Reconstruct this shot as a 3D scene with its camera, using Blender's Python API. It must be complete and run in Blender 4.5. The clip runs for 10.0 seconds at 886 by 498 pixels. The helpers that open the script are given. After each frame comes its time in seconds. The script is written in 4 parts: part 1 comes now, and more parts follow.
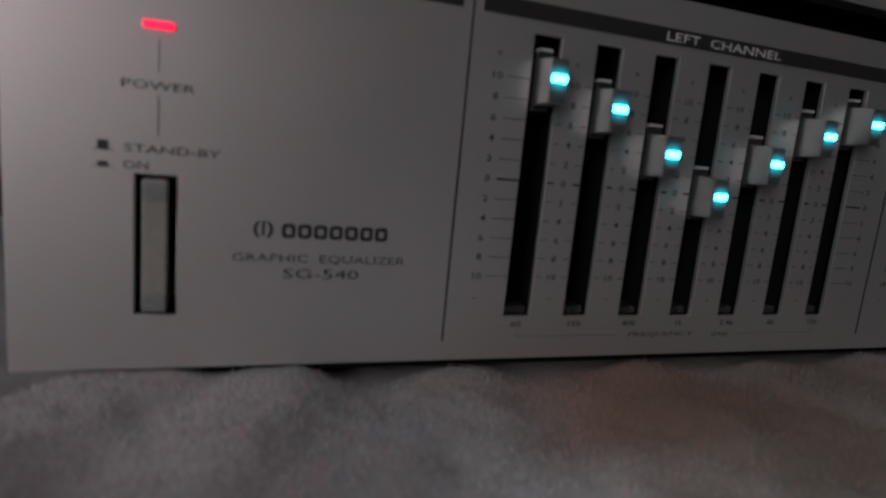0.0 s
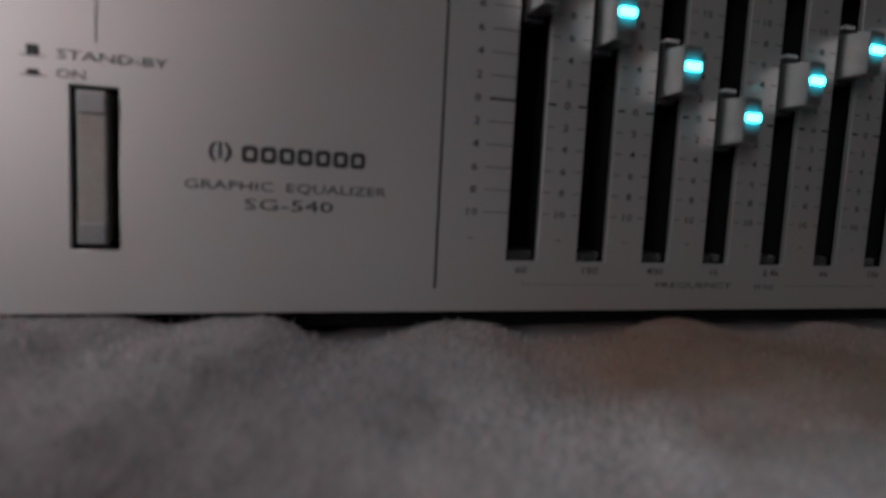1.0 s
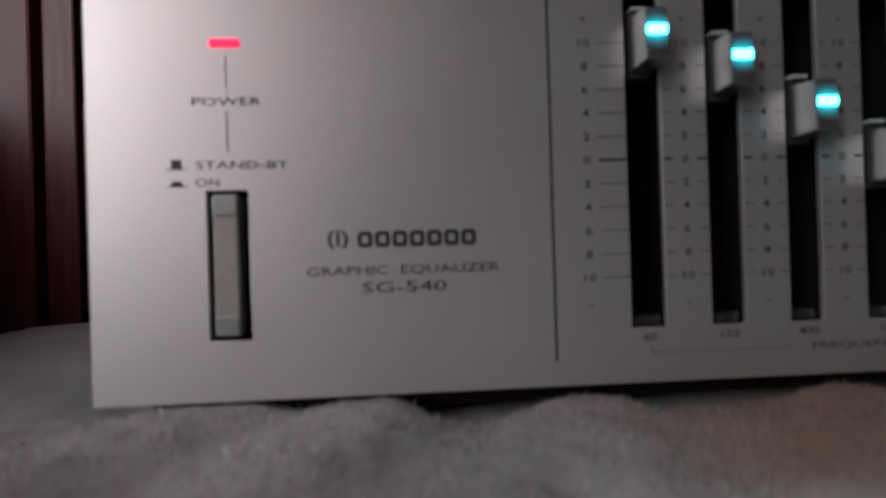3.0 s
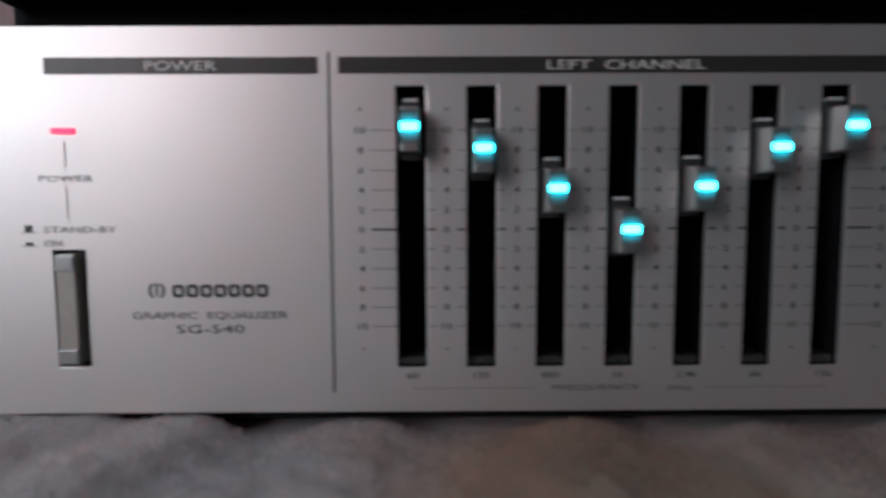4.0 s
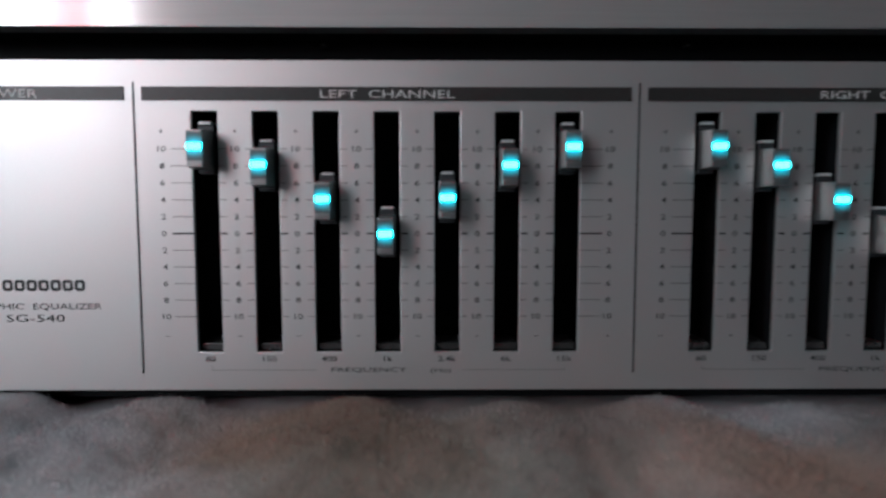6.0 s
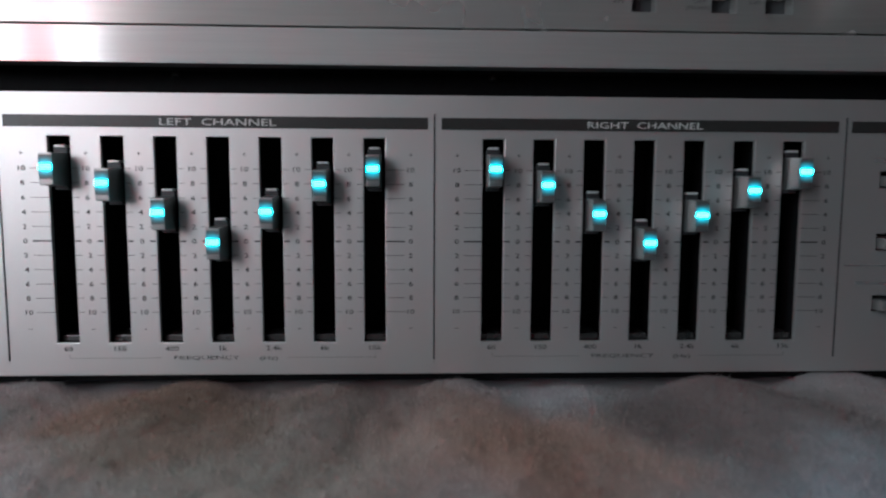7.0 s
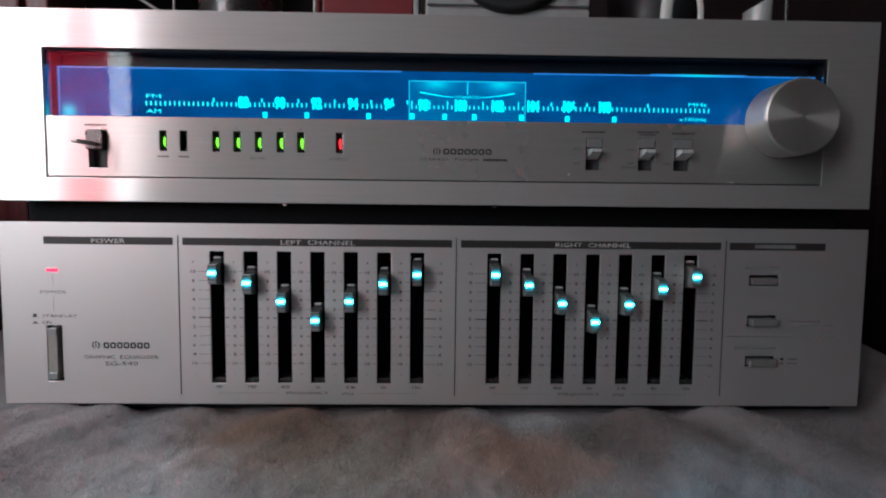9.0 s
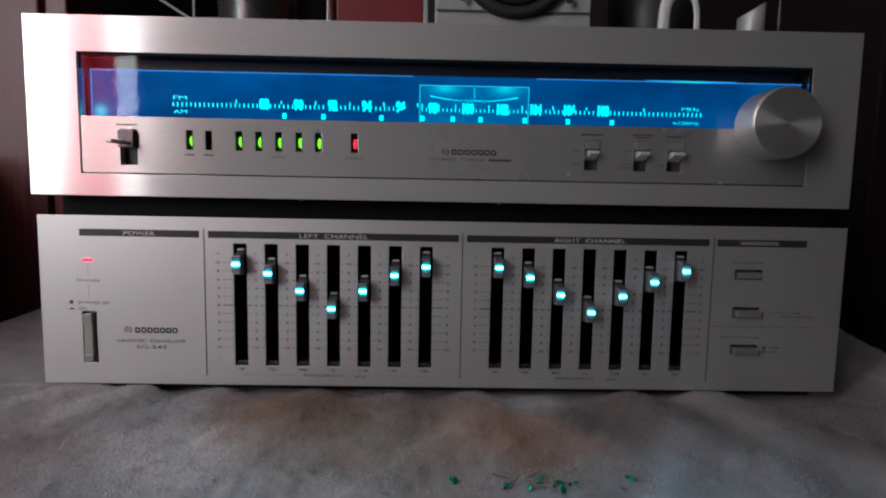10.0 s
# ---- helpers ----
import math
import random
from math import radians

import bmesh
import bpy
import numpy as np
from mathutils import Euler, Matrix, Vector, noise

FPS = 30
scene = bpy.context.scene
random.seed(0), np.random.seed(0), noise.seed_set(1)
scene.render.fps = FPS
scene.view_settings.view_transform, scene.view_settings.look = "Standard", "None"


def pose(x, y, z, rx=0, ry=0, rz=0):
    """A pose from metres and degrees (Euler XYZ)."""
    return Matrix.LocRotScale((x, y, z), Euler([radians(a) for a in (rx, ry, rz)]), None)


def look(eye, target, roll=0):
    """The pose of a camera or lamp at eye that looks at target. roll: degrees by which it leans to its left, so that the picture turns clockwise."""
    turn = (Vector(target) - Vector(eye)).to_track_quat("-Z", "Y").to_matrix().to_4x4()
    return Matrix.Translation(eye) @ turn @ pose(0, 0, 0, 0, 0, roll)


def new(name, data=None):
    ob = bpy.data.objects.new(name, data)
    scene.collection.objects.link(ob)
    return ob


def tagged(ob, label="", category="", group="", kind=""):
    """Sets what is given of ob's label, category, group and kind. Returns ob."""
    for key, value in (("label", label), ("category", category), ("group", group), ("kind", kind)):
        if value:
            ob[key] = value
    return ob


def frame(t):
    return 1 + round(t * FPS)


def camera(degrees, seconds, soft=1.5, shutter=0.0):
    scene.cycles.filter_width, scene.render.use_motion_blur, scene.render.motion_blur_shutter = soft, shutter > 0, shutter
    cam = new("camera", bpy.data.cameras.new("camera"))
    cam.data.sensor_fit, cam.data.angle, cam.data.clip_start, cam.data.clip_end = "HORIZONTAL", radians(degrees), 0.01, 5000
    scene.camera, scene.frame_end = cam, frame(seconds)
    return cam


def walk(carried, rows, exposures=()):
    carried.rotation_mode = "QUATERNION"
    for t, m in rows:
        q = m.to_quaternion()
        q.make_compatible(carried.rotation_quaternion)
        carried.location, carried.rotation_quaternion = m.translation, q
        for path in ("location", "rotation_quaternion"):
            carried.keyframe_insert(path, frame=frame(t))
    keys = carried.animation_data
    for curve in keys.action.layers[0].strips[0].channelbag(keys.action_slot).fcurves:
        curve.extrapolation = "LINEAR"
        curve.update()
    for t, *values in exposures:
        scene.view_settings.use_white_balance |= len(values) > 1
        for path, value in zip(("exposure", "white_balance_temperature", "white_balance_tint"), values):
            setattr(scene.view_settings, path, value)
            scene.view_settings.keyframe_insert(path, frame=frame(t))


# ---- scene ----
cam = camera(74.4, 10.0, soft=2.0, shutter=0.4)


def aim(x, y, z, yaw, pitch, roll):
    a, b = radians(yaw), radians(pitch)
    ahead = Vector((-math.sin(a) * math.cos(b), math.cos(a) * math.cos(b), math.sin(b)))
    eye = Vector((x, y, z))
    return look(eye, eye + ahead, roll)


# seconds, eye, yaw, pitch, roll
PATH = [
    (0, 0.0403, -0.1217, 0.0480, -19.25, -9.55, 5.42),
    (0.2, 0.0380, -0.1225, 0.0533, -19.07, -9.84, 3.34),
    (0.5, 0.0322, -0.1176, 0.0582, -20.12, -12.59, 1.43),
    (0.7, 0.0384, -0.1113, 0.0556, -19.44, -11.94, 0.55),
    (0.9, 0.0509, -0.1084, 0.0230, -16.82, -5.75, 2.14),
    (1, 0.0541, -0.1111, 0.0238, -16.01, -5.50, 2.90),
    (1.2, 0.0569, -0.1100, 0.0285, -13.13, -7.59, 4.88),
    (1.5, 0.0541, -0.1088, 0.0280, -6.02, -7.27, 0.80),
    (1.8, 0.0533, -0.1082, 0.0205, -3.59, -3.72, -1.44),
    (2, 0.0538, -0.1083, 0.0225, -3.92, -1.80, -1.98),
    (2.1, 0.0538, -0.1088, 0.0233, -4.48, -0.36, -1.83),
    (2.2, 0.0551, -0.1088, 0.0252, -4.10, 0.26, -1.62),
    (3.3, 0.0553, -0.1088, 0.0268, -4.53, 0.34, -1.78),
    (3.5, 0.0628, -0.1138, 0.0353, -3.50, 0.20, -2.89),
    (3.7, 0.0803, -0.1226, 0.0446, -2.43, -1.46, -1.14),
    (4, 0.1094, -0.1336, 0.0492, -0.31, -4.65, -0.24),
    (4.2, 0.1279, -0.1369, 0.0463, 0.80, -4.78, -0.36),
    (4.5, 0.1360, -0.1393, 0.0445, 1.05, -4.73, -0.54),
    (5, 0.1388, -0.1408, 0.0438, 0.94, -4.94, -0.49),
    (5.2, 0.1421, -0.1422, 0.0459, 0.09, -4.91, -0.39),
    (6.3, 0.1794, -0.1647, 0.0527, -0.71, -4.05, 0.09),
    (6.5, 0.1913, -0.1706, 0.0552, -1.12, -4.85, 0.12),
    (7, 0.2145, -0.1847, 0.0563, -1.99, -4.89, 0.24),
    (7.5, 0.2219, -0.1936, 0.0579, -2.51, -5.18, -0.40),
    (7.8, 0.2246, -0.2058, 0.0591, -2.69, -4.74, -0.02),
    (8, 0.2252, -0.2171, 0.0616, -2.56, -4.60, 0.11),
    (8.2, 0.2210, -0.2347, 0.0679, -2.40, -4.66, 0.17),
    (8.5, 0.2125, -0.2591, 0.0808, -1.82, -3.72, 0.51),
    (9, 0.2059, -0.2814, 0.0986, -1.17, -4.36, 0.61),
    (9.5, 0.2051, -0.2961, 0.1047, -1.04, -5.47, 1.04),
    (10, 0.2021, -0.3018, 0.1049, -1.10, -5.83, 1.06),
]
EXPOSURES = [
    (0.0, -0.85, 6500, 6), (0.6, -1.0, 6500, 6), (1.5, -0.5, 6500, 6), (3.5, -0.34, 6330, 5), (4.0, -0.10, 6200, 4.5), (5.0, 0.0, 6050, 4), (7.5, 0.22, 6030, 3), (8.5, 0.16, 6200, 5), (10.0, -0.05, 6380, 6)]
cam.data.dof.use_dof, cam.data.dof.focus_distance, cam.data.dof.aperture_fstop = True, 0.245, 16
walk(cam, [(t, aim(*row)) for t, *row in PATH], EXPOSURES)

# ---- light ----
world = bpy.data.worlds.new("room_air")
scene.world = world
world.use_nodes = True
sky = world.node_tree.nodes.new("ShaderNodeTexSky")
sky.sky_type, sky.sun_disc, sky.sun_elevation, sky.sun_rotation = "NISHITA", False, radians(35), radians(200)
world.node_tree.links.new(sky.outputs[0], world.node_tree.nodes["Background"].inputs[0])
world.node_tree.nodes["Background"].inputs[1].default_value = 0.05

WIN_L, WIN_R, WIN_B, WIN_T, WALL_Y = -1.32, -0.513, 0.08, 1.45, -1.2
lamp_data = bpy.data.lights.new("window_daylight", "AREA")
lamp_data.shape, lamp_data.size, lamp_data.size_y = "RECTANGLE", WIN_R - WIN_L - 0.04, WIN_T - WIN_B - 0.04
lamp_data.energy, lamp_data.color = 29.5, (0.91, 1.0, 1.05)
window_lamp = new("window_daylight", lamp_data)
window_lamp.matrix_world = look(((WIN_L + WIN_R) / 2, WALL_Y - 0.05, (WIN_B + WIN_T) / 2), ((WIN_L + WIN_R) / 2, 0, (WIN_B + WIN_T) / 2))


# ---- materials ----
class Nodes:
    """A small builder for node materials."""

    def __init__(self, name):
        self.mat = bpy.data.materials.new(name)
        self.mat.use_nodes = True
        self.tree = self.mat.node_tree
        self.bsdf = self.tree.nodes["Principled BSDF"]
        self.out = self.tree.nodes["Material Output"]

    def add(self, kind, **props):
        node = self.tree.nodes.new(kind)
        for key, value in props.items():
            if key == "operation":
                node.operation = value
            elif key == "data_type":
                node.data_type = value
            elif key == "direction_type":
                node.direction_type = value
            elif key == "axis":
                node.axis = value
            elif key == "blend_type":
                node.blend_type = value
        return node

    def link(self, a, b):
        self.tree.links.new(a, b)

    def set(self, **values):
        for key, value in values.items():
            self.bsdf.inputs[key.replace("_", " ")].default_value = value
        return self

    def coords(self, scale=(1, 1, 1), which="Object"):
        tex = self.add("ShaderNodeTexCoord")
        mapping = self.add("ShaderNodeMapping")
        mapping.inputs["Scale"].default_value = scale
        self.link(tex.outputs[which], mapping.inputs["Vector"])
        return mapping.outputs["Vector"]

    def noise(self, scale, stretch=(1, 1, 1), detail=4.0, rough=0.6):
        node = self.add("ShaderNodeTexNoise")
        node.inputs["Scale"].default_value = scale
        node.inputs["Detail"].default_value = detail
        node.inputs["Roughness"].default_value = rough
        self.link(self.coords(stretch), node.inputs["Vector"])
        return node.outputs["Fac"]

    def ramp(self, fac, stops):
        node = self.add("ShaderNodeValToRGB")
        ramp = node.color_ramp
        while len(ramp.elements) < len(stops):
            ramp.elements.new(0.5)
        for el, (at, colour) in zip(ramp.elements, stops):
            el.position, el.color = at, (*colour, 1)
        self.link(fac, node.inputs["Fac"])
        return node.outputs["Color"]

    def spread(self, fac, low, high, start=0.3, end=0.7):
        node = self.add("ShaderNodeMapRange")
        for key, value in zip(("From Min", "From Max", "To Min", "To Max"), (start, end, low, high)):
            node.inputs[key].default_value = value
        self.link(fac, node.inputs["Value"])
        return node.outputs["Result"]

    def bump(self, fac, strength, distance):
        node = self.add("ShaderNodeBump")
        node.inputs["Strength"].default_value, node.inputs["Distance"].default_value = strength, distance
        self.link(fac, node.inputs["Height"])
        self.link(node.outputs["Normal"], self.bsdf.inputs["Normal"])
        return self

    def into(self, socket, key):
        self.link(socket, self.bsdf.inputs[key])
        return self


def plain(name, colour, rough=0.5, metal=0.0, vary=0.12, scale=120.0, bump=0.0, shine=0.5):
    m = Nodes(name).set(Metallic=metal)
    m.bsdf.inputs["Specular IOR Level"].default_value = shine
    n = m.noise(scale)
    m.into(m.ramp(n, [(0.3, tuple(c * (1 - vary) for c in colour)), (0.7, tuple(min(1, c * (1 + vary)) for c in colour))]), "Base Color")
    m.into(m.spread(m.noise(scale * 0.35), max(0.02, rough - 0.06), rough + 0.06), "Roughness")
    if bump:
        m.bump(n, bump, 0.0004)
    return m.mat


def glow(name, colour, strength):
    m = Nodes(name).set(Base_Color=(*[c * 0.3 for c in colour], 1), Roughness=0.35, Emission_Color=(*colour, 1), Emission_Strength=strength)
    return m.mat


def silver_paint():
    m = Nodes("satin_silver_paint").set(Metallic=0.80)
    fine = m.noise(2600, detail=2)
    broad = m.noise(22, detail=3)
    mix = m.add("ShaderNodeMath", operation="MULTIPLY_ADD")
    mix.inputs[1].default_value, mix.inputs[2].default_value = 0.35, 0.32
    m.link(fine, mix.inputs[0])
    m.into(m.ramp(mix.outputs[0], [(0.3, (0.56, 0.545, 0.54)), (0.7, (0.66, 0.645, 0.64))]), "Base Color")
    m.into(m.spread(broad, 0.42, 0.48), "Roughness")
    m.bump(fine, 0.06, 0.0001)
    return m.mat


def brushed_metal(name, base, rough, radial=False, metal=0.78, wide_share=0.5):
    m = Nodes(name).set(Metallic=metal, Anisotropic=0.9 if radial else 1.0, Anisotropic_Rotation=0.25)
    if radial:
        tangent = m.add("ShaderNodeTangent", direction_type="RADIAL", axis="Y")
    else:
        tangent = m.add("ShaderNodeCombineXYZ")
        tangent.inputs[0].default_value = 1.0
    m.link(tangent.outputs[0], m.bsdf.inputs["Tangent"])
    grain = m.noise(900, (0.03, 1, 1.0) if not radial else (1, 1, 1), detail=3)
    tone = m.ramp(grain, [(0.3, tuple(c * 0.94 for c in base)), (0.7, base)])
    m.into(tone, "Base Color")
    m.into(m.spread(m.noise(14), rough - 0.012, rough + 0.012), "Roughness")
    if not radial:
        m.bump(grain, 0.012, 0.0001)
    if wide_share:
        wide = m.add("ShaderNodeBsdfPrincipled")
        wide.inputs["Metallic"].default_value, wide.inputs["Roughness"].default_value = 0.9, 0.62
        m.link(tone, wide.inputs["Base Color"])
        mix = m.add("ShaderNodeMixShader")
        mix.inputs[0].default_value = wide_share
        m.link(m.bsdf.outputs[0], mix.inputs[1])
        m.link(wide.outputs[0], mix.inputs[2])
        m.link(mix.outputs[0], m.out.inputs["Surface"])
    return m.mat


def glass_pane(name, tint=(1, 1, 1)):
    m = Nodes(name)
    clear = m.add("ShaderNodeBsdfTransparent")
    clear.inputs[0].default_value = (*tint, 1)
    gloss = m.add("ShaderNodeBsdfGlossy")
    gloss.inputs["Roughness"].default_value = 0.03
    fres = m.add("ShaderNodeFresnel")
    fres.inputs[0].default_value = 1.3
    mix = m.add("ShaderNodeMixShader")
    m.link(fres.outputs[0], mix.inputs[0])
    m.link(clear.outputs[0], mix.inputs[1])
    m.link(gloss.outputs[0], mix.inputs[2])
    m.link(mix.outputs[0], m.out.inputs["Surface"])
    return m.mat


def wood(name, dark, light, rough=0.32):
    m = Nodes(name)
    m.bsdf.inputs["Specular IOR Level"].default_value = 0.3
    grain = m.noise(30, (9, 9, 0.6), detail=6)
    blotch = m.noise(5, (1, 1, 0.5))
    both = m.add("ShaderNodeMath", operation="MULTIPLY_ADD")
    both.inputs[1].default_value = 0.5
    m.link(grain, both.inputs[0])
    half = m.add("ShaderNodeMath", operation="MULTIPLY")
    half.inputs[1].default_value = 0.5
    m.link(blotch, half.inputs[0])
    m.link(half.outputs[0], both.inputs[2])
    m.into(m.ramp(both.outputs[0], [(0.35, dark), (0.65, light)]), "Base Color")
    m.into(m.spread(grain, rough - 0.05, rough + 0.08), "Roughness")
    m.bump(grain, 0.12, 0.0006)
    return m.mat


def fleece(name="printed_shaded_fleece", pile=False):
    m = Nodes(name).set(Roughness=0.6 if pile else 0.95, Sheen_Weight=0.12, Sheen_Roughness=0.5)
    m.bsdf.inputs["Specular IOR Level"].default_value = 0.4 if pile else 0.15
    tex = m.add("ShaderNodeTexCoord")
    warp = m.add("ShaderNodeTexNoise")
    warp.inputs["Scale"].default_value, warp.inputs["Detail"].default_value = 22, 2
    m.link(tex.outputs["Object"], warp.inputs["Vector"])
    shift = m.add("ShaderNodeVectorMath", operation="MULTIPLY_ADD")
    shift.inputs[1].default_value = (0.06, 0.06, 0)
    m.link(warp.outputs["Color"], shift.inputs[0])
    m.link(tex.outputs["Object"], shift.inputs[2])
    tone = m.ramp(m.noise(30, detail=3), [(0.35, (0.37, 0.355, 0.37)), (0.65, (0.46, 0.435, 0.445))])
    # print colours, also darkened right and by the panel for falling light
    dyes_and_shade = (
        (-0.02, -0.08, 0.11, (0.42, 0.36, 0.37)), (0.022, -0.015, 0.045, (0.56, 0.52, 0.53)), (0.097, -0.070, 0.045, (0.78, 0.74, 0.75)), (0.128, -0.018, 0.052, (0.32, 0.185, 0.130)),
        (0.172, -0.060, 0.060, (0.38, 0.325, 0.28)), (0.13, -0.130, 0.080, (0.60, 0.64, 0.70)), (0.205, -0.015, 0.045, (0.24, 0.17, 0.15)),
        (0.290, -0.110, 0.070, (0.40, 0.52, 0.60)), (0.345, -0.095, 0.060, (0.31, 0.33, 0.37)), (0.41, -0.03, 0.10, (0.17, 0.14, 0.14)),
        (0.245, -0.055, 0.058, (0.38, 0.215, 0.160)), (0.305, -0.025, 0.058, (0.145, 0.10, 0.092)), (0.155, -0.012, 0.042, (0.24, 0.145, 0.105)))
    for x, y, r, colour in dyes_and_shade:
        far = m.add("ShaderNodeVectorMath", operation="DISTANCE")
        far.inputs[1].default_value = (x + 0.03, y + 0.03, -0.005)
        m.link(shift.outputs[0], far.inputs[0])
        fac = m.add("ShaderNodeMapRange")
        fac.interpolation_type = "SMOOTHSTEP"
        for key, value in zip(("From Min", "From Max", "To Min", "To Max"), (r * 0.2, r * 1.1, 0.9, 0.0)):
            fac.inputs[key].default_value = value
        m.link(far.outputs["Value"], fac.inputs["Value"])
        mix = m.add("ShaderNodeMix", data_type="RGBA")
        mix.inputs[7].default_value = (*colour, 1)
        m.link(fac.outputs["Result"], mix.inputs[0])
        m.link(tone, mix.inputs[6])
        tone = mix.outputs[2]
    fuzz = m.noise(1500, detail=4, rough=0.7)
    if pile:
        strand = m.add("ShaderNodeNewGeometry").outputs["Random Per Island"]
        shade = m.ramp(strand, [(0.0, (0.78, 0.78, 0.78)), (0.6, (1.08, 1.08, 1.08)), (0.95, (1.18, 1.18, 1.18)), (1.0, (1.6, 1.6, 1.6))])
    else:
        shade = m.ramp(fuzz, [(0.28, (0.85, 0.85, 0.85)), (0.72, (1.1, 1.1, 1.1))])
    mul = m.add("ShaderNodeMix", data_type="RGBA", blend_type="MULTIPLY")
    mul.inputs[0].default_value = 1.0
    m.link(tone, mul.inputs[6])
    m.link(shade, mul.inputs[7])
    m.into(mul.outputs[2], "Base Color")
    if not pile:
        m.bump(fuzz, 0.7, 0.0009)
    return m.mat


def red_cloth():
    m = Nodes("red_curtain_cloth")
    through_light = m.add("ShaderNodeBsdfTranslucent")
    diffuse = m.add("ShaderNodeBsdfDiffuse")
    tone = m.ramp(m.noise(60, (1, 1, 0.1)), [(0.3, (0.85, 0.015, 0.05)), (0.7, (0.95, 0.04, 0.08))])
    m.link(tone, through_light.inputs[0])
    m.link(tone, diffuse.inputs[0])
    mix = m.add("ShaderNodeMixShader")
    mix.inputs[0].default_value = 0.15
    m.link(through_light.outputs[0], mix.inputs[1])
    m.link(diffuse.outputs[0], mix.inputs[2])
    sheer = m.add("ShaderNodeBsdfTransparent")
    sheer.inputs[0].default_value = (0.9, 0.10, 0.16, 1)
    weave = m.add("ShaderNodeMixShader")
    weave.inputs[0].default_value = 0.22
    m.link(mix.outputs[0], weave.inputs[1])
    m.link(sheer.outputs[0], weave.inputs[2])
    m.link(weave.outputs[0], m.out.inputs["Surface"])
    return m.mat


def dial_blue(name, low, high, strength):
    m = Nodes(name).set(Roughness=0.6)
    m.bsdf.inputs["Specular IOR Level"].default_value = 0.0
    m.bsdf.inputs["Base Color"].default_value = (0.0, 0.01, 0.04, 1)
    tone = m.ramp(m.spread(m.noise(26, (1, 1, 2), detail=2), 0, 1), [(0.0, low), (1.0, high)])
    m.into(tone, "Emission Color")
    m.set(Emission_Strength=strength)
    return m.mat


def lit_diffuser(name="lamp_glare_glow", scale=(300, 30, 250), strength=2.3, base=(0.06, 0.09, 0.1)):
    """Plate round a lamp window whose fading cyan glow stands in for lens glare."""
    m = Nodes(name).set(Base_Color=(*base, 1), Roughness=0.4)
    grad = m.add("ShaderNodeTexGradient")
    grad.gradient_type = "SPHERICAL"
    m.link(m.coords(scale), grad.inputs["Vector"])
    fall = m.add("ShaderNodeMath", operation="POWER")
    fall.inputs[1].default_value = 2.0
    m.link(grad.outputs["Fac"], fall.inputs[0])
    power = m.add("ShaderNodeMath", operation="MULTIPLY")
    power.inputs[1].default_value = strength
    m.link(fall.outputs[0], power.inputs[0])
    m.bsdf.inputs["Emission Color"].default_value = (0.0, 0.52, 0.72, 1)
    m.into(power.outputs[0], "Emission Strength")
    return m.mat


def lamp_spread(name="lit_meter_face", scale=(80, 30, 165), low=(0.0, 0.13, 0.36), mid=(0.0, 0.26, 0.55)):
    """A lit face where a lamp behind it lights it most."""
    m = Nodes(name).set(Base_Color=(0.0, 0.01, 0.04, 1), Roughness=0.6)
    m.bsdf.inputs["Specular IOR Level"].default_value = 0.0
    grad = m.add("ShaderNodeTexGradient")
    grad.gradient_type = "SPHERICAL"
    m.link(m.coords(scale), grad.inputs["Vector"])
    m.into(m.ramp(grad.outputs["Fac"], [(0.0, low), (0.45, mid), (1.0, (0.02, 0.75, 0.95))]), "Emission Color")
    m.set(Emission_Strength=1.0)
    return m.mat


SILVER = silver_paint()
BRUSHED = brushed_metal("brushed_aluminium", (0.66, 0.645, 0.635), 0.20, wide_share=0.40)
CONTROL = brushed_metal("fine_brushed_aluminium", (0.58, 0.565, 0.55), 0.27, metal=0.85, wide_share=0.36)
TURNED = brushed_metal("turned_aluminium", (0.70, 0.675, 0.655), 0.34, radial=True, metal=0.97, wide_share=0.24)
CHASSIS = plain("black_enamel", (0.008, 0.008, 0.009), 0.6, scale=400, bump=0.1, shine=0.1)
SLOT = plain("black_plastic", (0.026, 0.026, 0.029), 0.5, scale=300)
STRIP = plain("dark_grey_print", (0.028, 0.026, 0.025), 0.4, scale=700)
INK = plain("black_ink", (0.03, 0.029, 0.03), 0.5, scale=900)
GREY_INK = plain("grey_ink", (0.18, 0.175, 0.175), 0.5, scale=900)
PRINT_INK = plain("dark_print", (0.05, 0.049, 0.05), 0.5, scale=900)
WHITE_INK = plain("white_ink", (0.62, 0.6, 0.58), 0.5, scale=900)
CAP = plain("silver_plastic", (0.34, 0.345, 0.35), 0.36, metal=0.55, vary=0.06, scale=800)
PALE = plain("pale_silver_plastic", (0.62, 0.62, 0.62), 0.4, metal=0.3, vary=0.05, scale=600)
BUTTON = plain("grey_button_plastic", (0.36, 0.34, 0.31), 0.4, metal=0.3, vary=0.07, scale=600)
DARK_BUTTON = plain("dark_grey_button_plastic", (0.2, 0.195, 0.19), 0.45, metal=0.3, vary=0.07, scale=600)
DARK_METAL = plain("dark_lever_metal", (0.09, 0.085, 0.085), 0.3, metal=0.8, scale=500)
CYAN = glow("cyan_lamp_window", (0.05, 0.75, 0.86), 30.0)
HALO = lit_diffuser(scale=(230, 30, 290), strength=2.4, base=(0.1, 0.105, 0.11))
SLIDER = plain("silver_slider_plastic", (0.30, 0.30, 0.297), 0.38, metal=0.88, vary=0.05, scale=800)
LAMP_SPREAD = lamp_spread()
DIAL_LAMP = lamp_spread("lit_dial_end", (115, 30, 120), (0.0, 0.063, 0.24), (0.0, 0.12, 0.36))
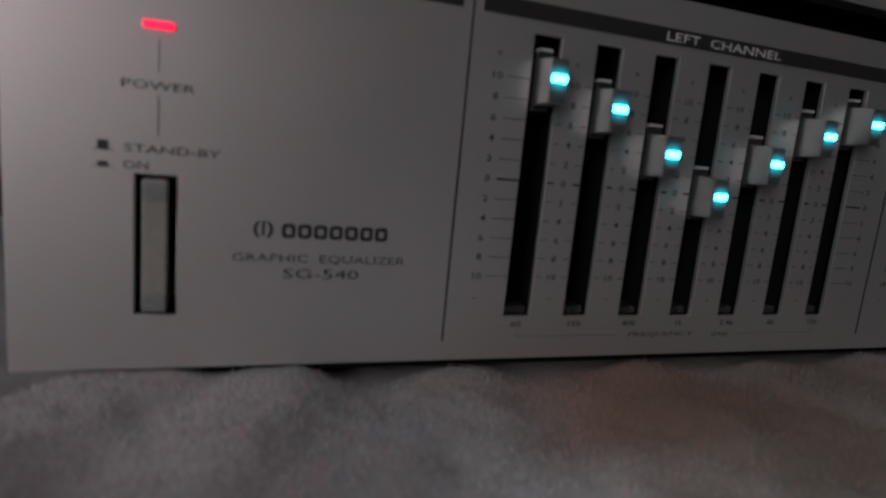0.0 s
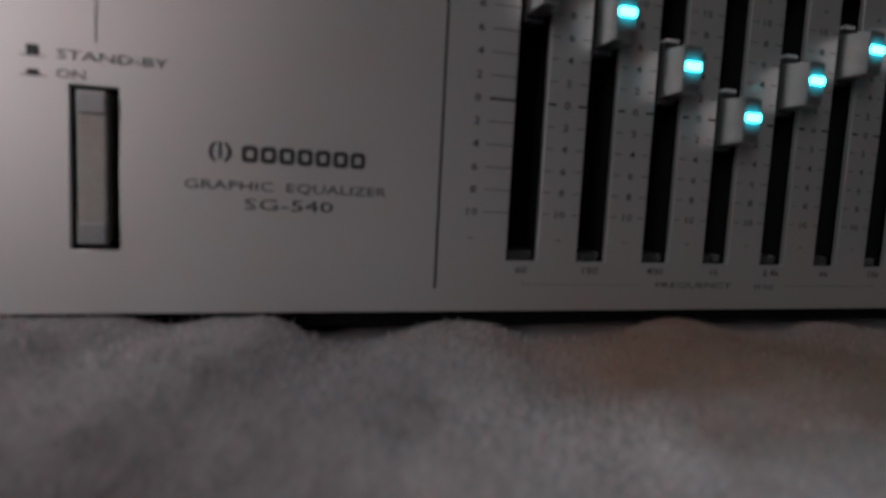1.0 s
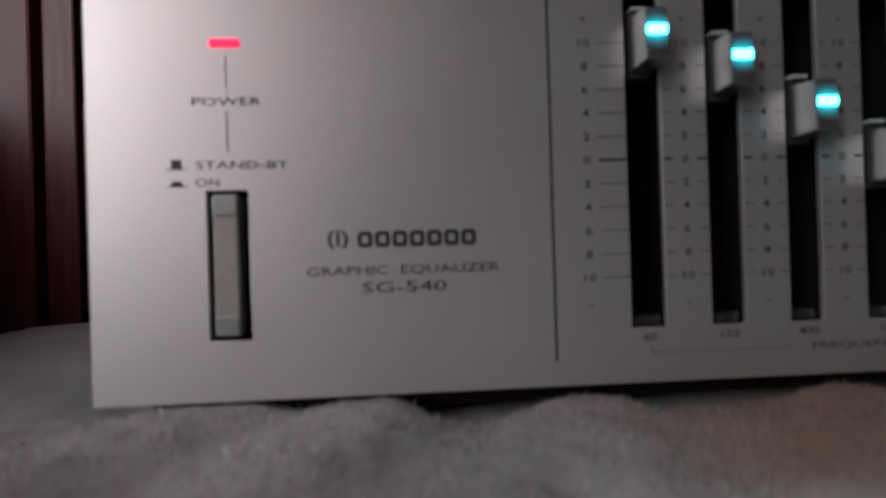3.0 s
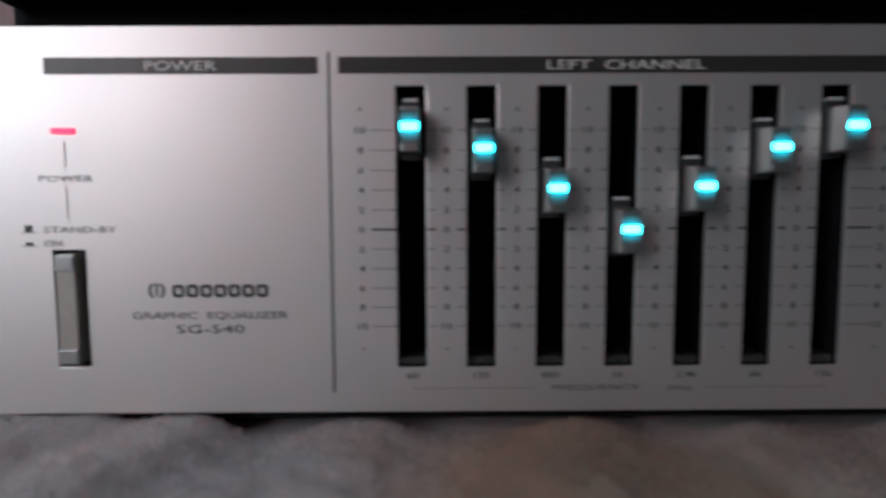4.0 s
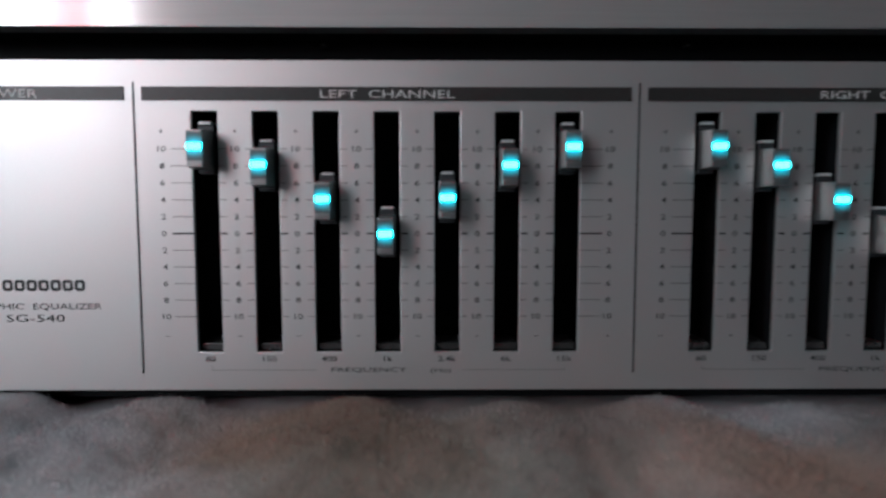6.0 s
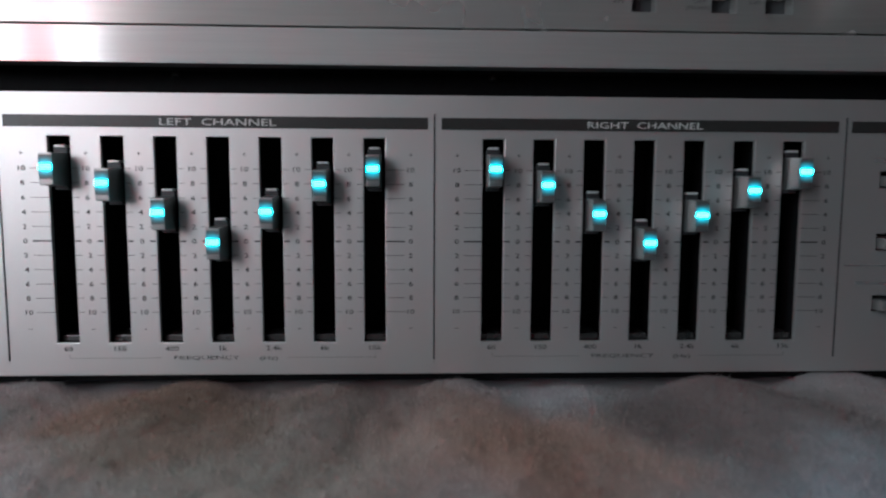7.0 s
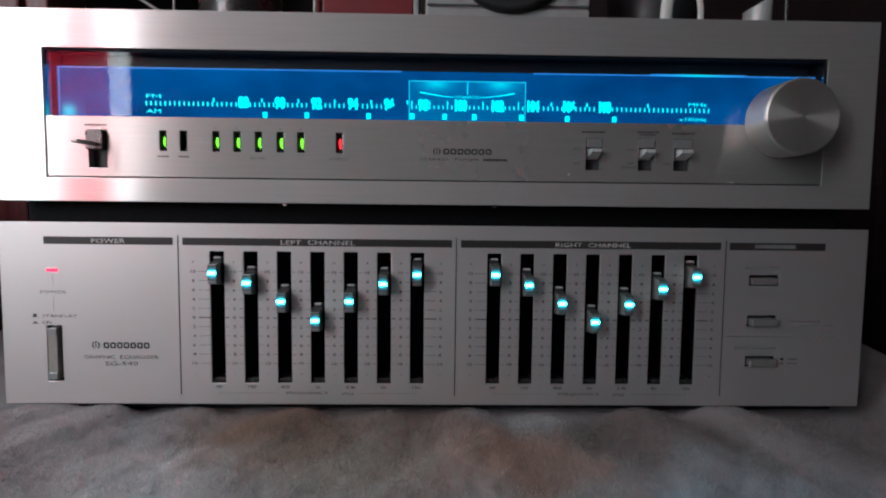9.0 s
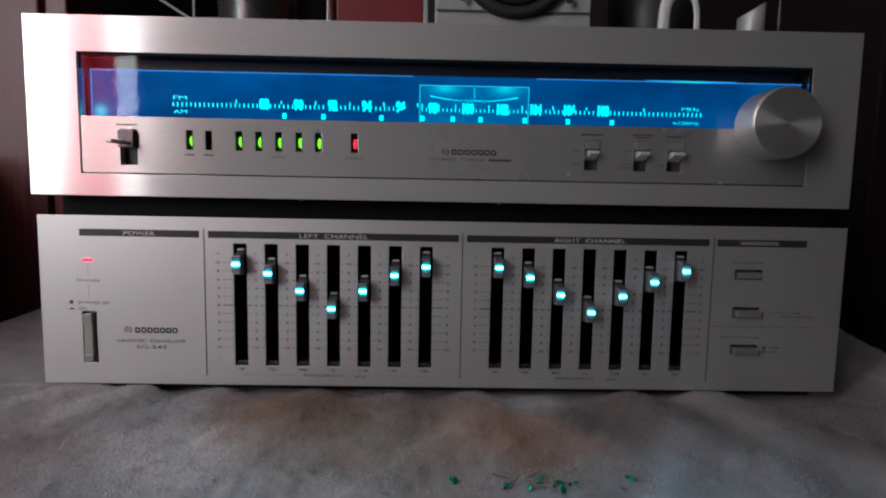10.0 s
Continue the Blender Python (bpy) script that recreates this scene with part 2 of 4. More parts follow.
GUIDE_LAMP = lamp_spread("lit_guide_end", (42, 30, 30), (0.03, 0.24, 0.7), (0.03, 0.36, 0.9))
RED = glow("red_lamp_window", (1.0, 0.01, 0.06), 3.2)
GREEN_LED = glow("green_lamp", (0.22, 0.95, 0.04), 1.7)
RED_LED = glow("red_lamp", (1.0, 0.03, 0.05), 1.6)
DIAL = dial_blue("lit_blue_dial", (0.0, 0.040, 0.17), (0.0, 0.085, 0.31), 1.0)
METER = dial_blue("lit_blue_meter", (0.0, 0.085, 0.26), (0.0, 0.15, 0.37), 1.1)
DIAL_PRINT = glow("lit_cyan_print", (0.0, 0.75, 0.88), 1.7)
DIAL_EDGE = glow("lit_light_guide", (0.03, 0.24, 0.75), 0.8)
METER_GLOW = glow("meter_lamp_glow", (0.02, 0.5, 0.8), 0.9)
GLASS = glass_pane("clear_dial_glass")
WOOD = wood("dark_red_wood", (0.07, 0.016, 0.018), (0.16, 0.048, 0.05), 0.36)
# cabinet wood darkened nearly to black, deep shade put into the colour
SHADED_WOOD = wood("shaded_red_wood", (0.008, 0.004, 0.004), (0.018, 0.007, 0.008), 0.6)
TABLE_WOOD = wood("brown_table_wood", (0.10, 0.05, 0.03), (0.2, 0.11, 0.06))
FLEECE = fleece()
PILE = fleece("fleece_strand", True)
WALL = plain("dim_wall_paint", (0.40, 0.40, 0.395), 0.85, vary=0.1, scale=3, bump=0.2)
# darker copy of the wall paint: shade of the east and north walls
SHADED_WALL = plain("shaded_wall_paint", (0.07, 0.06, 0.06), 0.85, vary=0.1, scale=3, bump=0.2)
CEILING = plain("ceiling_paint", (0.80, 0.79, 0.77), 0.9, vary=0.06, scale=3)
FLOOR = wood("floor_wood", (0.06, 0.035, 0.02), (0.13, 0.08, 0.05))
CURTAIN = red_cloth()
WHITE_PAINT = plain("white_frame_paint", (0.75, 0.74, 0.72), 0.45, vary=0.04, scale=8)
DARK_BEAD = plain("dark_bead", (0.05, 0.035, 0.04), 0.2, scale=900)
BEAD = plain("green_sequin", (0.005, 0.34, 0.2), 0.2, metal=0.35, scale=900)
BLACK_RUBBER = plain("black_rubber", (0.015, 0.015, 0.016), 0.7, scale=300, bump=0.1)
CHROME = plain("chrome", (0.6, 0.59, 0.59), 0.12, metal=1.0, vary=0.04, scale=40)
PEWTER = plain("pale_pewter", (0.62, 0.61, 0.6), 0.38, metal=0.5, vary=0.06, scale=90)
RED_BOX = plain("dark_red_card", (0.16, 0.006, 0.012), 0.5, scale=60)
GREY_PLASTIC = plain("light_grey_plastic", (0.34, 0.34, 0.34), 0.42, scale=90)
WHITE_CHINA = plain("white_china", (0.7, 0.68, 0.64), 0.2, vary=0.05, scale=30)


# ---- mesh helpers ----
def thing(name, label, category, at=(0, 0, 0), group="", kind=""):
    return tagged(put_at(new(name), at), label, category, group, kind)


def put_at(ob, at):
    ob.location = at
    return ob


def part(name, bm, material, parent=None, label="", smooth=False):
    """Links a bmesh as one mesh object under a thing or a part."""
    mesh = bpy.data.meshes.new(name)
    bm.to_mesh(mesh)
    bm.free()
    mesh.materials.append(material)
    if smooth:
        for poly in mesh.polygons:
            poly.use_smooth = True
    return hang(name, mesh, parent, label)


def hang(name, mesh, parent=None, label="", at=(0, 0, 0)):
    ob = new(name, mesh)
    ob.location = at
    if parent is not None:
        ob.parent = parent
    if label:
        ob["label"] = label
    return ob


def add_box(bm, x0, x1, y0, y1, z0, z1, bevel=0.0, segments=2):
    made = bmesh.ops.create_cube(bm, size=1)["verts"]
    for v in made:
        v.co = Vector(((x0 + x1) / 2 + v.co.x * (x1 - x0), (y0 + y1) / 2 + v.co.y * (y1 - y0), (z0 + z1) / 2 + v.co.z * (z1 - z0)))
    if bevel:
        edges = list({e for v in made for e in v.link_edges})
        bmesh.ops.bevel(bm, geom=edges, offset=bevel, segments=segments, affect="EDGES", profile=0.6)
    return bm


def box(x0, x1, y0, y1, z0, z1, bevel=0.0, segments=2):
    return add_box(bmesh.new(), x0, x1, y0, y1, z0, z1, bevel, segments)


def add_tube(bm, rings, axis="z", segments=40, centre=(0, 0, 0), cap=True):
    """A turned body: rings of (along, radius)."""
    loops = []
    for along, radius in rings:
        loop = []
        for k in range(segments):
            a = 2 * math.pi * k / segments
            p, q = radius * math.cos(a), radius * math.sin(a)
            co = (p, q, along) if axis == "z" else (p, along, q) if axis == "y" else (along, p, q)
            loop.append(bm.verts.new(Vector(centre) + Vector(co)))
        loops.append(loop)
    for a, b in zip(loops, loops[1:]):
        for k in range(segments):
            bm.faces.new((a[k], a[(k + 1) % segments], b[(k + 1) % segments], b[k]))
    if cap:
        bm.faces.new(loops[0])
        bm.faces.new(loops[-1])
    bmesh.ops.recalc_face_normals(bm, faces=bm.faces)
    return bm


def plate(x0, x1, z0, z1, y0, y1, holes, bevel=0.0006):
    """An upright plate facing -y at y0, with rectangular holes right through it."""
    xs = sorted({x0, x1, *(h[0] for h in holes), *(h[1] for h in holes)})
    zs = sorted({z0, z1, *(h[2] for h in holes), *(h[3] for h in holes)})

    def solid(i, k):
        if not (0 <= i < len(xs) - 1 and 0 <= k < len(zs) - 1):
            return False
        cx, cz = (xs[i] + xs[i + 1]) / 2, (zs[k] + zs[k + 1]) / 2
        return not any(h[0] < cx < h[1] and h[2] < cz < h[3] for h in holes)

    bm, made = bmesh.new(), {}

    def v(i, k, y):
        key = (i, k, y)
        if key not in made:
            made[key] = bm.verts.new((xs[i], y, zs[k]))
        return made[key]

    for i in range(len(xs) - 1):
        for k in range(len(zs) - 1):
            if not solid(i, k):
                continue
            bm.faces.new((v(i, k, y0), v(i + 1, k, y0), v(i + 1, k + 1, y0), v(i, k + 1, y0)))
            bm.faces.new((v(i, k + 1, y1), v(i + 1, k + 1, y1), v(i + 1, k, y1), v(i, k, y1)))
            for di, dk, a, b in ((-1, 0, (i, k + 1), (i, k)), (1, 0, (i + 1, k), (i + 1, k + 1)), (0, -1, (i, k), (i + 1, k)), (0, 1, (i + 1, k + 1), (i, k + 1))):
                if not solid(i + di, k + dk):
                    bm.faces.new((v(*b, y0), v(*a, y0), v(*a, y1), v(*b, y1)))
    bmesh.ops.recalc_face_normals(bm, faces=bm.faces)
    if bevel:
        rim = [e for e in bm.edges if all(abs(w.co.y - y0) < 1e-7 for w in e.verts) and len(e.link_faces) == 2 and e.calc_face_angle(0) > 1]
        bmesh.ops.bevel(bm, geom=rim, offset=bevel, segments=2, affect="EDGES", profile=0.6)
    return bm


def add_flat(bm, x0, x1, z0, z1, y):
    bm.faces.new([bm.verts.new(c) for c in ((x0, y, z0), (x1, y, z0), (x1, y, z1), (x0, y, z1))])
    return bm


def add_text(bm, body, x, z, height, y, width=None, align="left", stretch=1.45, bold=0.0):
    """Letters standing upright at y, base line at z; width fits them between two places."""
    curve = bpy.data.curves.new("letters", "FONT")
    curve.body = body
    curve.resolution_u = 2
    curve.offset = bold
    ob = bpy.data.objects.new("letters", curve)
    mesh = ob.to_mesh()
    co = np.array([v.co[:] for v in mesh.vertices])
    cap = 0.70
    lo, hi = co[:, 0].min(), co[:, 0].max()
    sx = width / (hi - lo) if width else height / cap * stretch
    sz = height / cap
    shift = {"left": 0, "centre": (hi - lo) / 2, "right": hi - lo}[align] * sx
    verts = [bm.verts.new((x + (c[0] - lo) * sx - shift, y, z + c[1] * sz)) for c in co]
    for poly in mesh.polygons:
        bm.faces.new([verts[i] for i in poly.vertices])
    ob.to_mesh_clear()
    bpy.data.objects.remove(ob)
    bpy.data.curves.remove(curve)
    return bm


def letters(body, x, z, height, y, **how):
    return add_text(bmesh.new(), body, x, z, height, y, **how)


def add_emblem(bm, cx, cz, w, h, y):
    """Two curved brackets and a short bar: a plain badge."""
    for side in (-1, 1):
        steps, outer, inner = 14, [], []
        for k in range(steps + 1):
            a = radians(-62 + 124 * k / steps)
            outer.append(bm.verts.new((cx + side * w / 2 * math.cos(a), y, cz + h / 2 * math.sin(a))))
            inner.append(bm.verts.new((cx + side * w * 0.33 * math.cos(a), y, cz + h * 0.42 * math.sin(a))))
        for k in range(steps):
            bm.faces.new((outer[k], outer[k + 1], inner[k + 1], inner[k]))
    add_flat(bm, cx - w * 0.07, cx + w * 0.07, cz - h * 0.3, cz + h * 0.45, y)
    return bm


def badge(parent, ex, ez, ew, eh, x0, x1, z0, z1, y):
    """A maker's badge in plain shapes: an emblem and a row of seven open blocks."""
    whole = part("badge", add_emblem(bmesh.new(), ex, ez, ew, eh, y), INK, parent, "black maker's emblem in plain shapes")
    tagged(whole, kind="stuff")
    step = (x1 - x0) / 7
    bm = bmesh.new()
    a, b = step * 0.06, step * 0.92
    c, t, h = min(step, z1 - z0) * 0.18, (z1 - z0) * 0.27, z1 - z0
    ring = ((a + c, 0), (b - c, 0), (b, c), (b, h - c), (b - c, h), (a + c, h), (a, h - c), (a, c))
    outer = [bm.verts.new((px, 0, pz)) for px, pz in ring]
    inner = [bm.verts.new((min(max(px, a + t), b - t), 0, min(max(pz, t), h - t))) for px, pz in ring]
    for i in range(8):
        j = (i + 1) % 8
        bm.faces.new((outer[i], outer[j], inner[j], inner[i]))
    block = mesh_of("badge_block", bm, INK)
    for k in range(7):
        hang("badge_block", block, parent, at=(x0 + k * step, y, z0))


# ---- the room ----
def setting(name, bm, material, label, category="wall"):
    return tagged(part(name, bm, material), label, category, kind="structure")


def room():
    fz, cz, x0, x1, y1 = -0.77, 1.75, -2.6, 2.4, 0.75
    setting("floor", box(x0, x1, WALL_Y - 0.1, y1, fz - 0.05, fz), FLOOR, "dark wooden floor of a dim room", "floor")
    setting("ceiling", box(x0, x1, WALL_Y - 0.1, y1, cz, cz + 0.05), CEILING, "plain pale ceiling of a dim room", "ceiling")
    setting("wall_west", box(x0 - 0.1, x0, WALL_Y - 0.1, y1, fz, cz), WALL, "dim painted side wall")
    setting("wall_east", box(x1, x1 + 0.1, WALL_Y - 0.1, y1, fz, cz), SHADED_WALL, "painted side wall with its shadow put into the colour")
    setting("wall_north", box(x0, x1, y1, y1 + 0.1, fz, cz), SHADED_WALL, "wall behind the stereo units, shade put into its colour")
    wall = plate(x0, x1, fz, cz, WALL_Y - 0.1, WALL_Y, [(WIN_L, WIN_R, WIN_B, WIN_T)], 0)
    setting("wall_south", wall, WALL, "painted wall with one bright window opening")
    window = tagged(new("window_1"), "grey framed window with bright daylight behind it", "window", kind="structure")
    frame_holes = [(WIN_L + 0.03, WIN_R - 0.03, WIN_B + 0.03, WIN_T - 0.03)]
    part("window_frame", plate(WIN_L, WIN_R, WIN_B, WIN_T, WALL_Y - 0.03, WALL_Y + 0.01, frame_holes, 0.002), GREY_PLASTIC, window)
    part("window_sill", box(WIN_L - 0.05, WIN_R + 0.05, WALL_Y, WALL_Y + 0.10, WIN_B - 0.03, WIN_B - 0.001, 0.004), WHITE_PAINT, window)
    bm = bmesh.new()
    cols, x_a, x_b = 48, -0.712, -0.572
    rows = []
    for k in range(cols + 1):
        u = k / cols
        x, y = x_a + (x_b - x_a) * u, WALL_Y + 0.055 + 0.018 * math.sin(u * 2 * math.pi * 5)
        rows.append((bm.verts.new((x, y, WIN_B - 0.35)), bm.verts.new((x, y, WIN_T + 0.12))))
    for a, b in zip(rows, rows[1:]):
        bm.faces.new((a[0], b[0], b[1], a[1]))
    curtain = thing("curtain", "narrow red cloth curtain hanging beside the bright window", "curtain")
    part("cloth", bm, CURTAIN, curtain, smooth=True)
    part("curtain_rod", add_tube(bmesh.new(), [(-1.45, 0.01), (-0.40, 0.01)], "x", 16, (0, WALL_Y + 0.055, WIN_T + 0.13)), CHROME, curtain)


def blanket_height(x, y):
    u = 0.2 + (x - 0.2) / (1 - 3.2 * min(y, 0.0))
    dip = math.exp(-((y / 0.014) ** 2)) if y < 0 else 1.0
    z = -0.0052 - 0.0014 * dip
    humps = ((0.019, 0.016, 0.0056, 1), (0.049, 0.012, 0.0042, 1), (0.090, 0.014, 0.0030, 0.9), (0.142, 0.013, 0.0024, 0.7), (0.185, 0.010, 0.0018, 0.5),
             (0.2246, 0.012, 0.0028, 0.8), (0.264, 0.010, 0.0014, 0.5), (0.309, 0.014, 0.0034, 0.9), (0.352, 0.016, 0.0046, 1))
    for at, w, h, lift in humps:
        fade = math.exp(-((min(y, 0.0) / 0.10) ** 2))
        bell = math.exp(-abs((u - at) / w) ** 2.6)
        z += (h * (0.2 + 0.8 * fade) + 0.0016 * lift * dip) * bell
    if y > -0.004 and -0.008 < x < 0.428:
        z = min(z, -0.0010)
        if y > 0.0025:
            z += (min(z, -0.0068) - z) * min(1.0, (y - 0.0025) / 0.005)
    elif y > 0.004:
        z = min(z, -0.0060)
    if x < -0.03:
        z -= 0.02 * (-0.03 - x) + 0.6 * max(0.0, -0.15 - x)
    edge = 0.475 + 0.28 * max(y, -0.15)
    if x > edge:
        z -= 0.05 * (x - edge) + 1.3 * max(0.0, x - edge - 0.03)
    if y < -0.42:
        z -= 0.9 * (-0.42 - y)
    n = noise.noise(Vector((x * 16, y * 16, 0.3))) * 0.0016 + noise.noise(Vector((x * 60, y * 60, 2.1))) * 0.0010
    n += noise.noise(Vector((x * 190, y * 190, 5.0))) * 0.0007
    across, along = 0.86 * x - 0.51 * y, 0.51 * x + 0.86 * y
    n += (noise.noise(Vector((across * 46, along * 9, 7.7))) * 0.0026 + noise.noise(Vector((across * 110, along * 26, 1.4))) * 0.0010) * min(1.0, max(0.0, -y / 0.03))
    if y > -0.006 and -0.005 < x < 0.425:
        n *= 0.4
    return z + n


def blanket():
    xs = np.concatenate([np.linspace(-0.212, -0.06, 60), np.linspace(-0.058, 0.48, 320), np.linspace(0.485, 0.72, 40)])
    ys = np.concatenate([np.linspace(-0.60, -0.17, 60), np.linspace(-0.168, 0.02, 150), np.linspace(0.024, 0.24, 50)])
    verts = [(float(x), float(y), blanket_height(float(x), float(y))) for y in ys for x in xs]
    nx = len(xs)
    faces = [(j * nx + i, j * nx + i + 1, (j + 1) * nx + i + 1, (j + 1) * nx + i) for j in range(len(ys) - 1) for i in range(nx - 1)]
    mesh = bpy.data.meshes.new("blanket_cloth")
    mesh.from_pydata(verts, [], faces)
    mesh.materials.append(FLEECE)
    for poly in mesh.polygons:
        poly.use_smooth = True
    cover = thing("blanket", "mottled grey, brown and blue fleece blanket spread in soft folds", "blanket")
    hang("cloth", mesh, cover)
    rng = np.random.default_rng(4)
    count = 110000
    px, py = rng.uniform(-0.11, 0.49, count), -0.155 + 0.158 * rng.uniform(0, 1, count) ** 0.8
    tall, turn, lean = rng.uniform(0.0009, 0.0022, count), rng.uniform(0, 2 * math.pi, count), rng.uniform(0.2, 1.1, count)
    pile_verts, pile_faces = [], []
    for k in range(count):
        x, y = float(px[k]), float(py[k])
        z = blanket_height(x, y) - 0.0002
        h, a, b = float(tall[k]), float(turn[k]), float(lean[k])
        c, q = math.cos(a), math.sin(a)
        if y > -0.0025 and -0.003 < x < 0.423:
            h *= 0.85
        w = 0.00011
        pile_verts += [(x - q * w, y + c * w, z), (x + q * w, y - c * w, z), (x + c * h * math.sin(b), y + q * h * math.sin(b), z + h * math.cos(b))]
        pile_faces.append((3 * k, 3 * k + 1, 3 * k + 2))
    pile = bpy.data.meshes.new("nap")
    pile.from_pydata(pile_verts, [], pile_faces)
    pile.materials.append(PILE)
    tagged(hang("nap", pile, cover, "short fuzzy fleece nap"), kind="stuff")
    return cover


def table():
    top_z = -0.022
    desk = thing("table", "brown wooden table hidden under the fleece blanket", "table")
    part("tabletop", box(-0.12, 0.44, -0.40, 0.235, top_z - 0.03, top_z, 0.004), TABLE_WOOD, desk)
    leg = box(-0.025, 0.025, -0.025, 0.025, -0.77, top_z - 0.031, 0.003)
    first = part("leg", leg, TABLE_WOOD, desk)
    first.location = (-0.08, -0.36, 0)
    for x, y in ((0.40, -0.36), (-0.08, 0.19), (0.40, 0.19)):
        hang("leg", first.data, desk, at=(x, y, 0))


def wardrobe():
    """The dark red cabinet that stands behind the units."""
    y = 0.25
    unit = thing("wall_cabinet", "dark red-brown wooden cabinet behind the stereo units", "cabinet")
    part("door", box(-0.75, -0.1565, y, y + 0.022, -0.70, 1.2, 0.002), WOOD, unit)
    part("stile", box(-0.1515, -0.1325, y + 0.002, y + 0.06, -0.70, 1.2, 0.0015), WOOD, unit)
    part("drawer_front", box(-0.1305, 0.438, y + 0.004, y + 0.024, -0.70, 0.122, 0.0015), WOOD, unit)
    # same cabinet front carried on to the right in the shade colour
    part("drawer_front", box(0.440, 0.62, y + 0.004, y + 0.024, -0.70, 0.122, 0.0015), SHADED_WOOD, unit, "wooden front coloured nearly black as deep shade")
    part("plinth", box(-0.75, 0.62, y + 0.01, y + 0.45, -0.77, -0.701), WOOD, unit)
    part("shade_side_panel", box(0.62, 0.645, y + 0.002, y + 0.45, -0.70, 1.2, 0.0015), SHADED_WOOD, unit)
    # unseen low board added to keep window light off blanket and lower wood
    part("shade_side_panel", box(-0.235, -0.215, -0.16, y - 0.001, -0.70, 0.13, 0.0015), WOOD, unit)
    part("back_panel", box(-0.75, 0.62, y + 0.43, y + 0.45, -0.70, 1.2), SHADED_WOOD, unit)
    part("shelf", box(-0.13, 0.62, y + 0.03, y + 0.43, 0.100, 0.120), WOOD, unit)


# ---- graphic equalizer ----
SLOT_TOP, SLOT_LOW, PITCH, LEFT_X, RIGHT_X = 0.0751, 0.0106, 0.01606, 0.10297, 0.23669
SLOT_HALF = 0.0034
LEVELS = (0.0653, 0.0607, 0.0520, 0.0430, 0.0523, 0.0607, 0.0653)
RIGHT_LEVELS = (0.0655, 0.0607, 0.0519, 0.0430, 0.0517, 0.0593, 0.0652)
PRINT_Y = -0.00012
CAP_Y = -0.0068


def level_z(k):
    return 0.0653 - k * 0.00449


def number_column():
    bm = bmesh.new()
    for k in range(11):
        body = str(abs(10 - 2 * k))
        add_text(bm, body, 0, level_z(k) - 0.00075, 0.0015, 0, align="centre", stretch=1.35, bold=0.008)
    for z, cross in ((0.0699, True), (0.0150, False)):
        add_flat(bm, -0.00055, 0.00055, z - 0.0001, z + 0.0001, 0)
        if cross:
            add_flat(bm, -0.0001, 0.0001, z - 0.0006, z + 0.0006, -0.00002)
    return bm


def tick_column(x0, x1):
    bm = bmesh.new()
    for k in range(11):
        half = 0.00024 if k == 5 else 0.00008
        add_flat(bm, x0, x1, level_z(k) - half, level_z(k) + half, 0)
    return bm


def slider_cap():
    """A squared cap whose front narrows a little, with softened edges."""
    bm = box(-0.0023, 0.0023, 0.0, 0.0078, -0.0056, 0.0048)
    for v in bm.verts:
        if v.co.y < 0.001:
            v.co.x *= 0.9
            v.co.z -= 0.0006 if v.co.z > 0 else -0.0003
    bmesh.ops.bevel(bm, geom=list(bm.edges), offset=0.0003, segments=2, affect="EDGES", profile=0.6)
    return bm


def mesh_of(name, bm, material):
    mesh = bpy.data.meshes.new(name)
    bm.to_mesh(mesh)
    bm.free()
    mesh.materials.append(material)
    return mesh


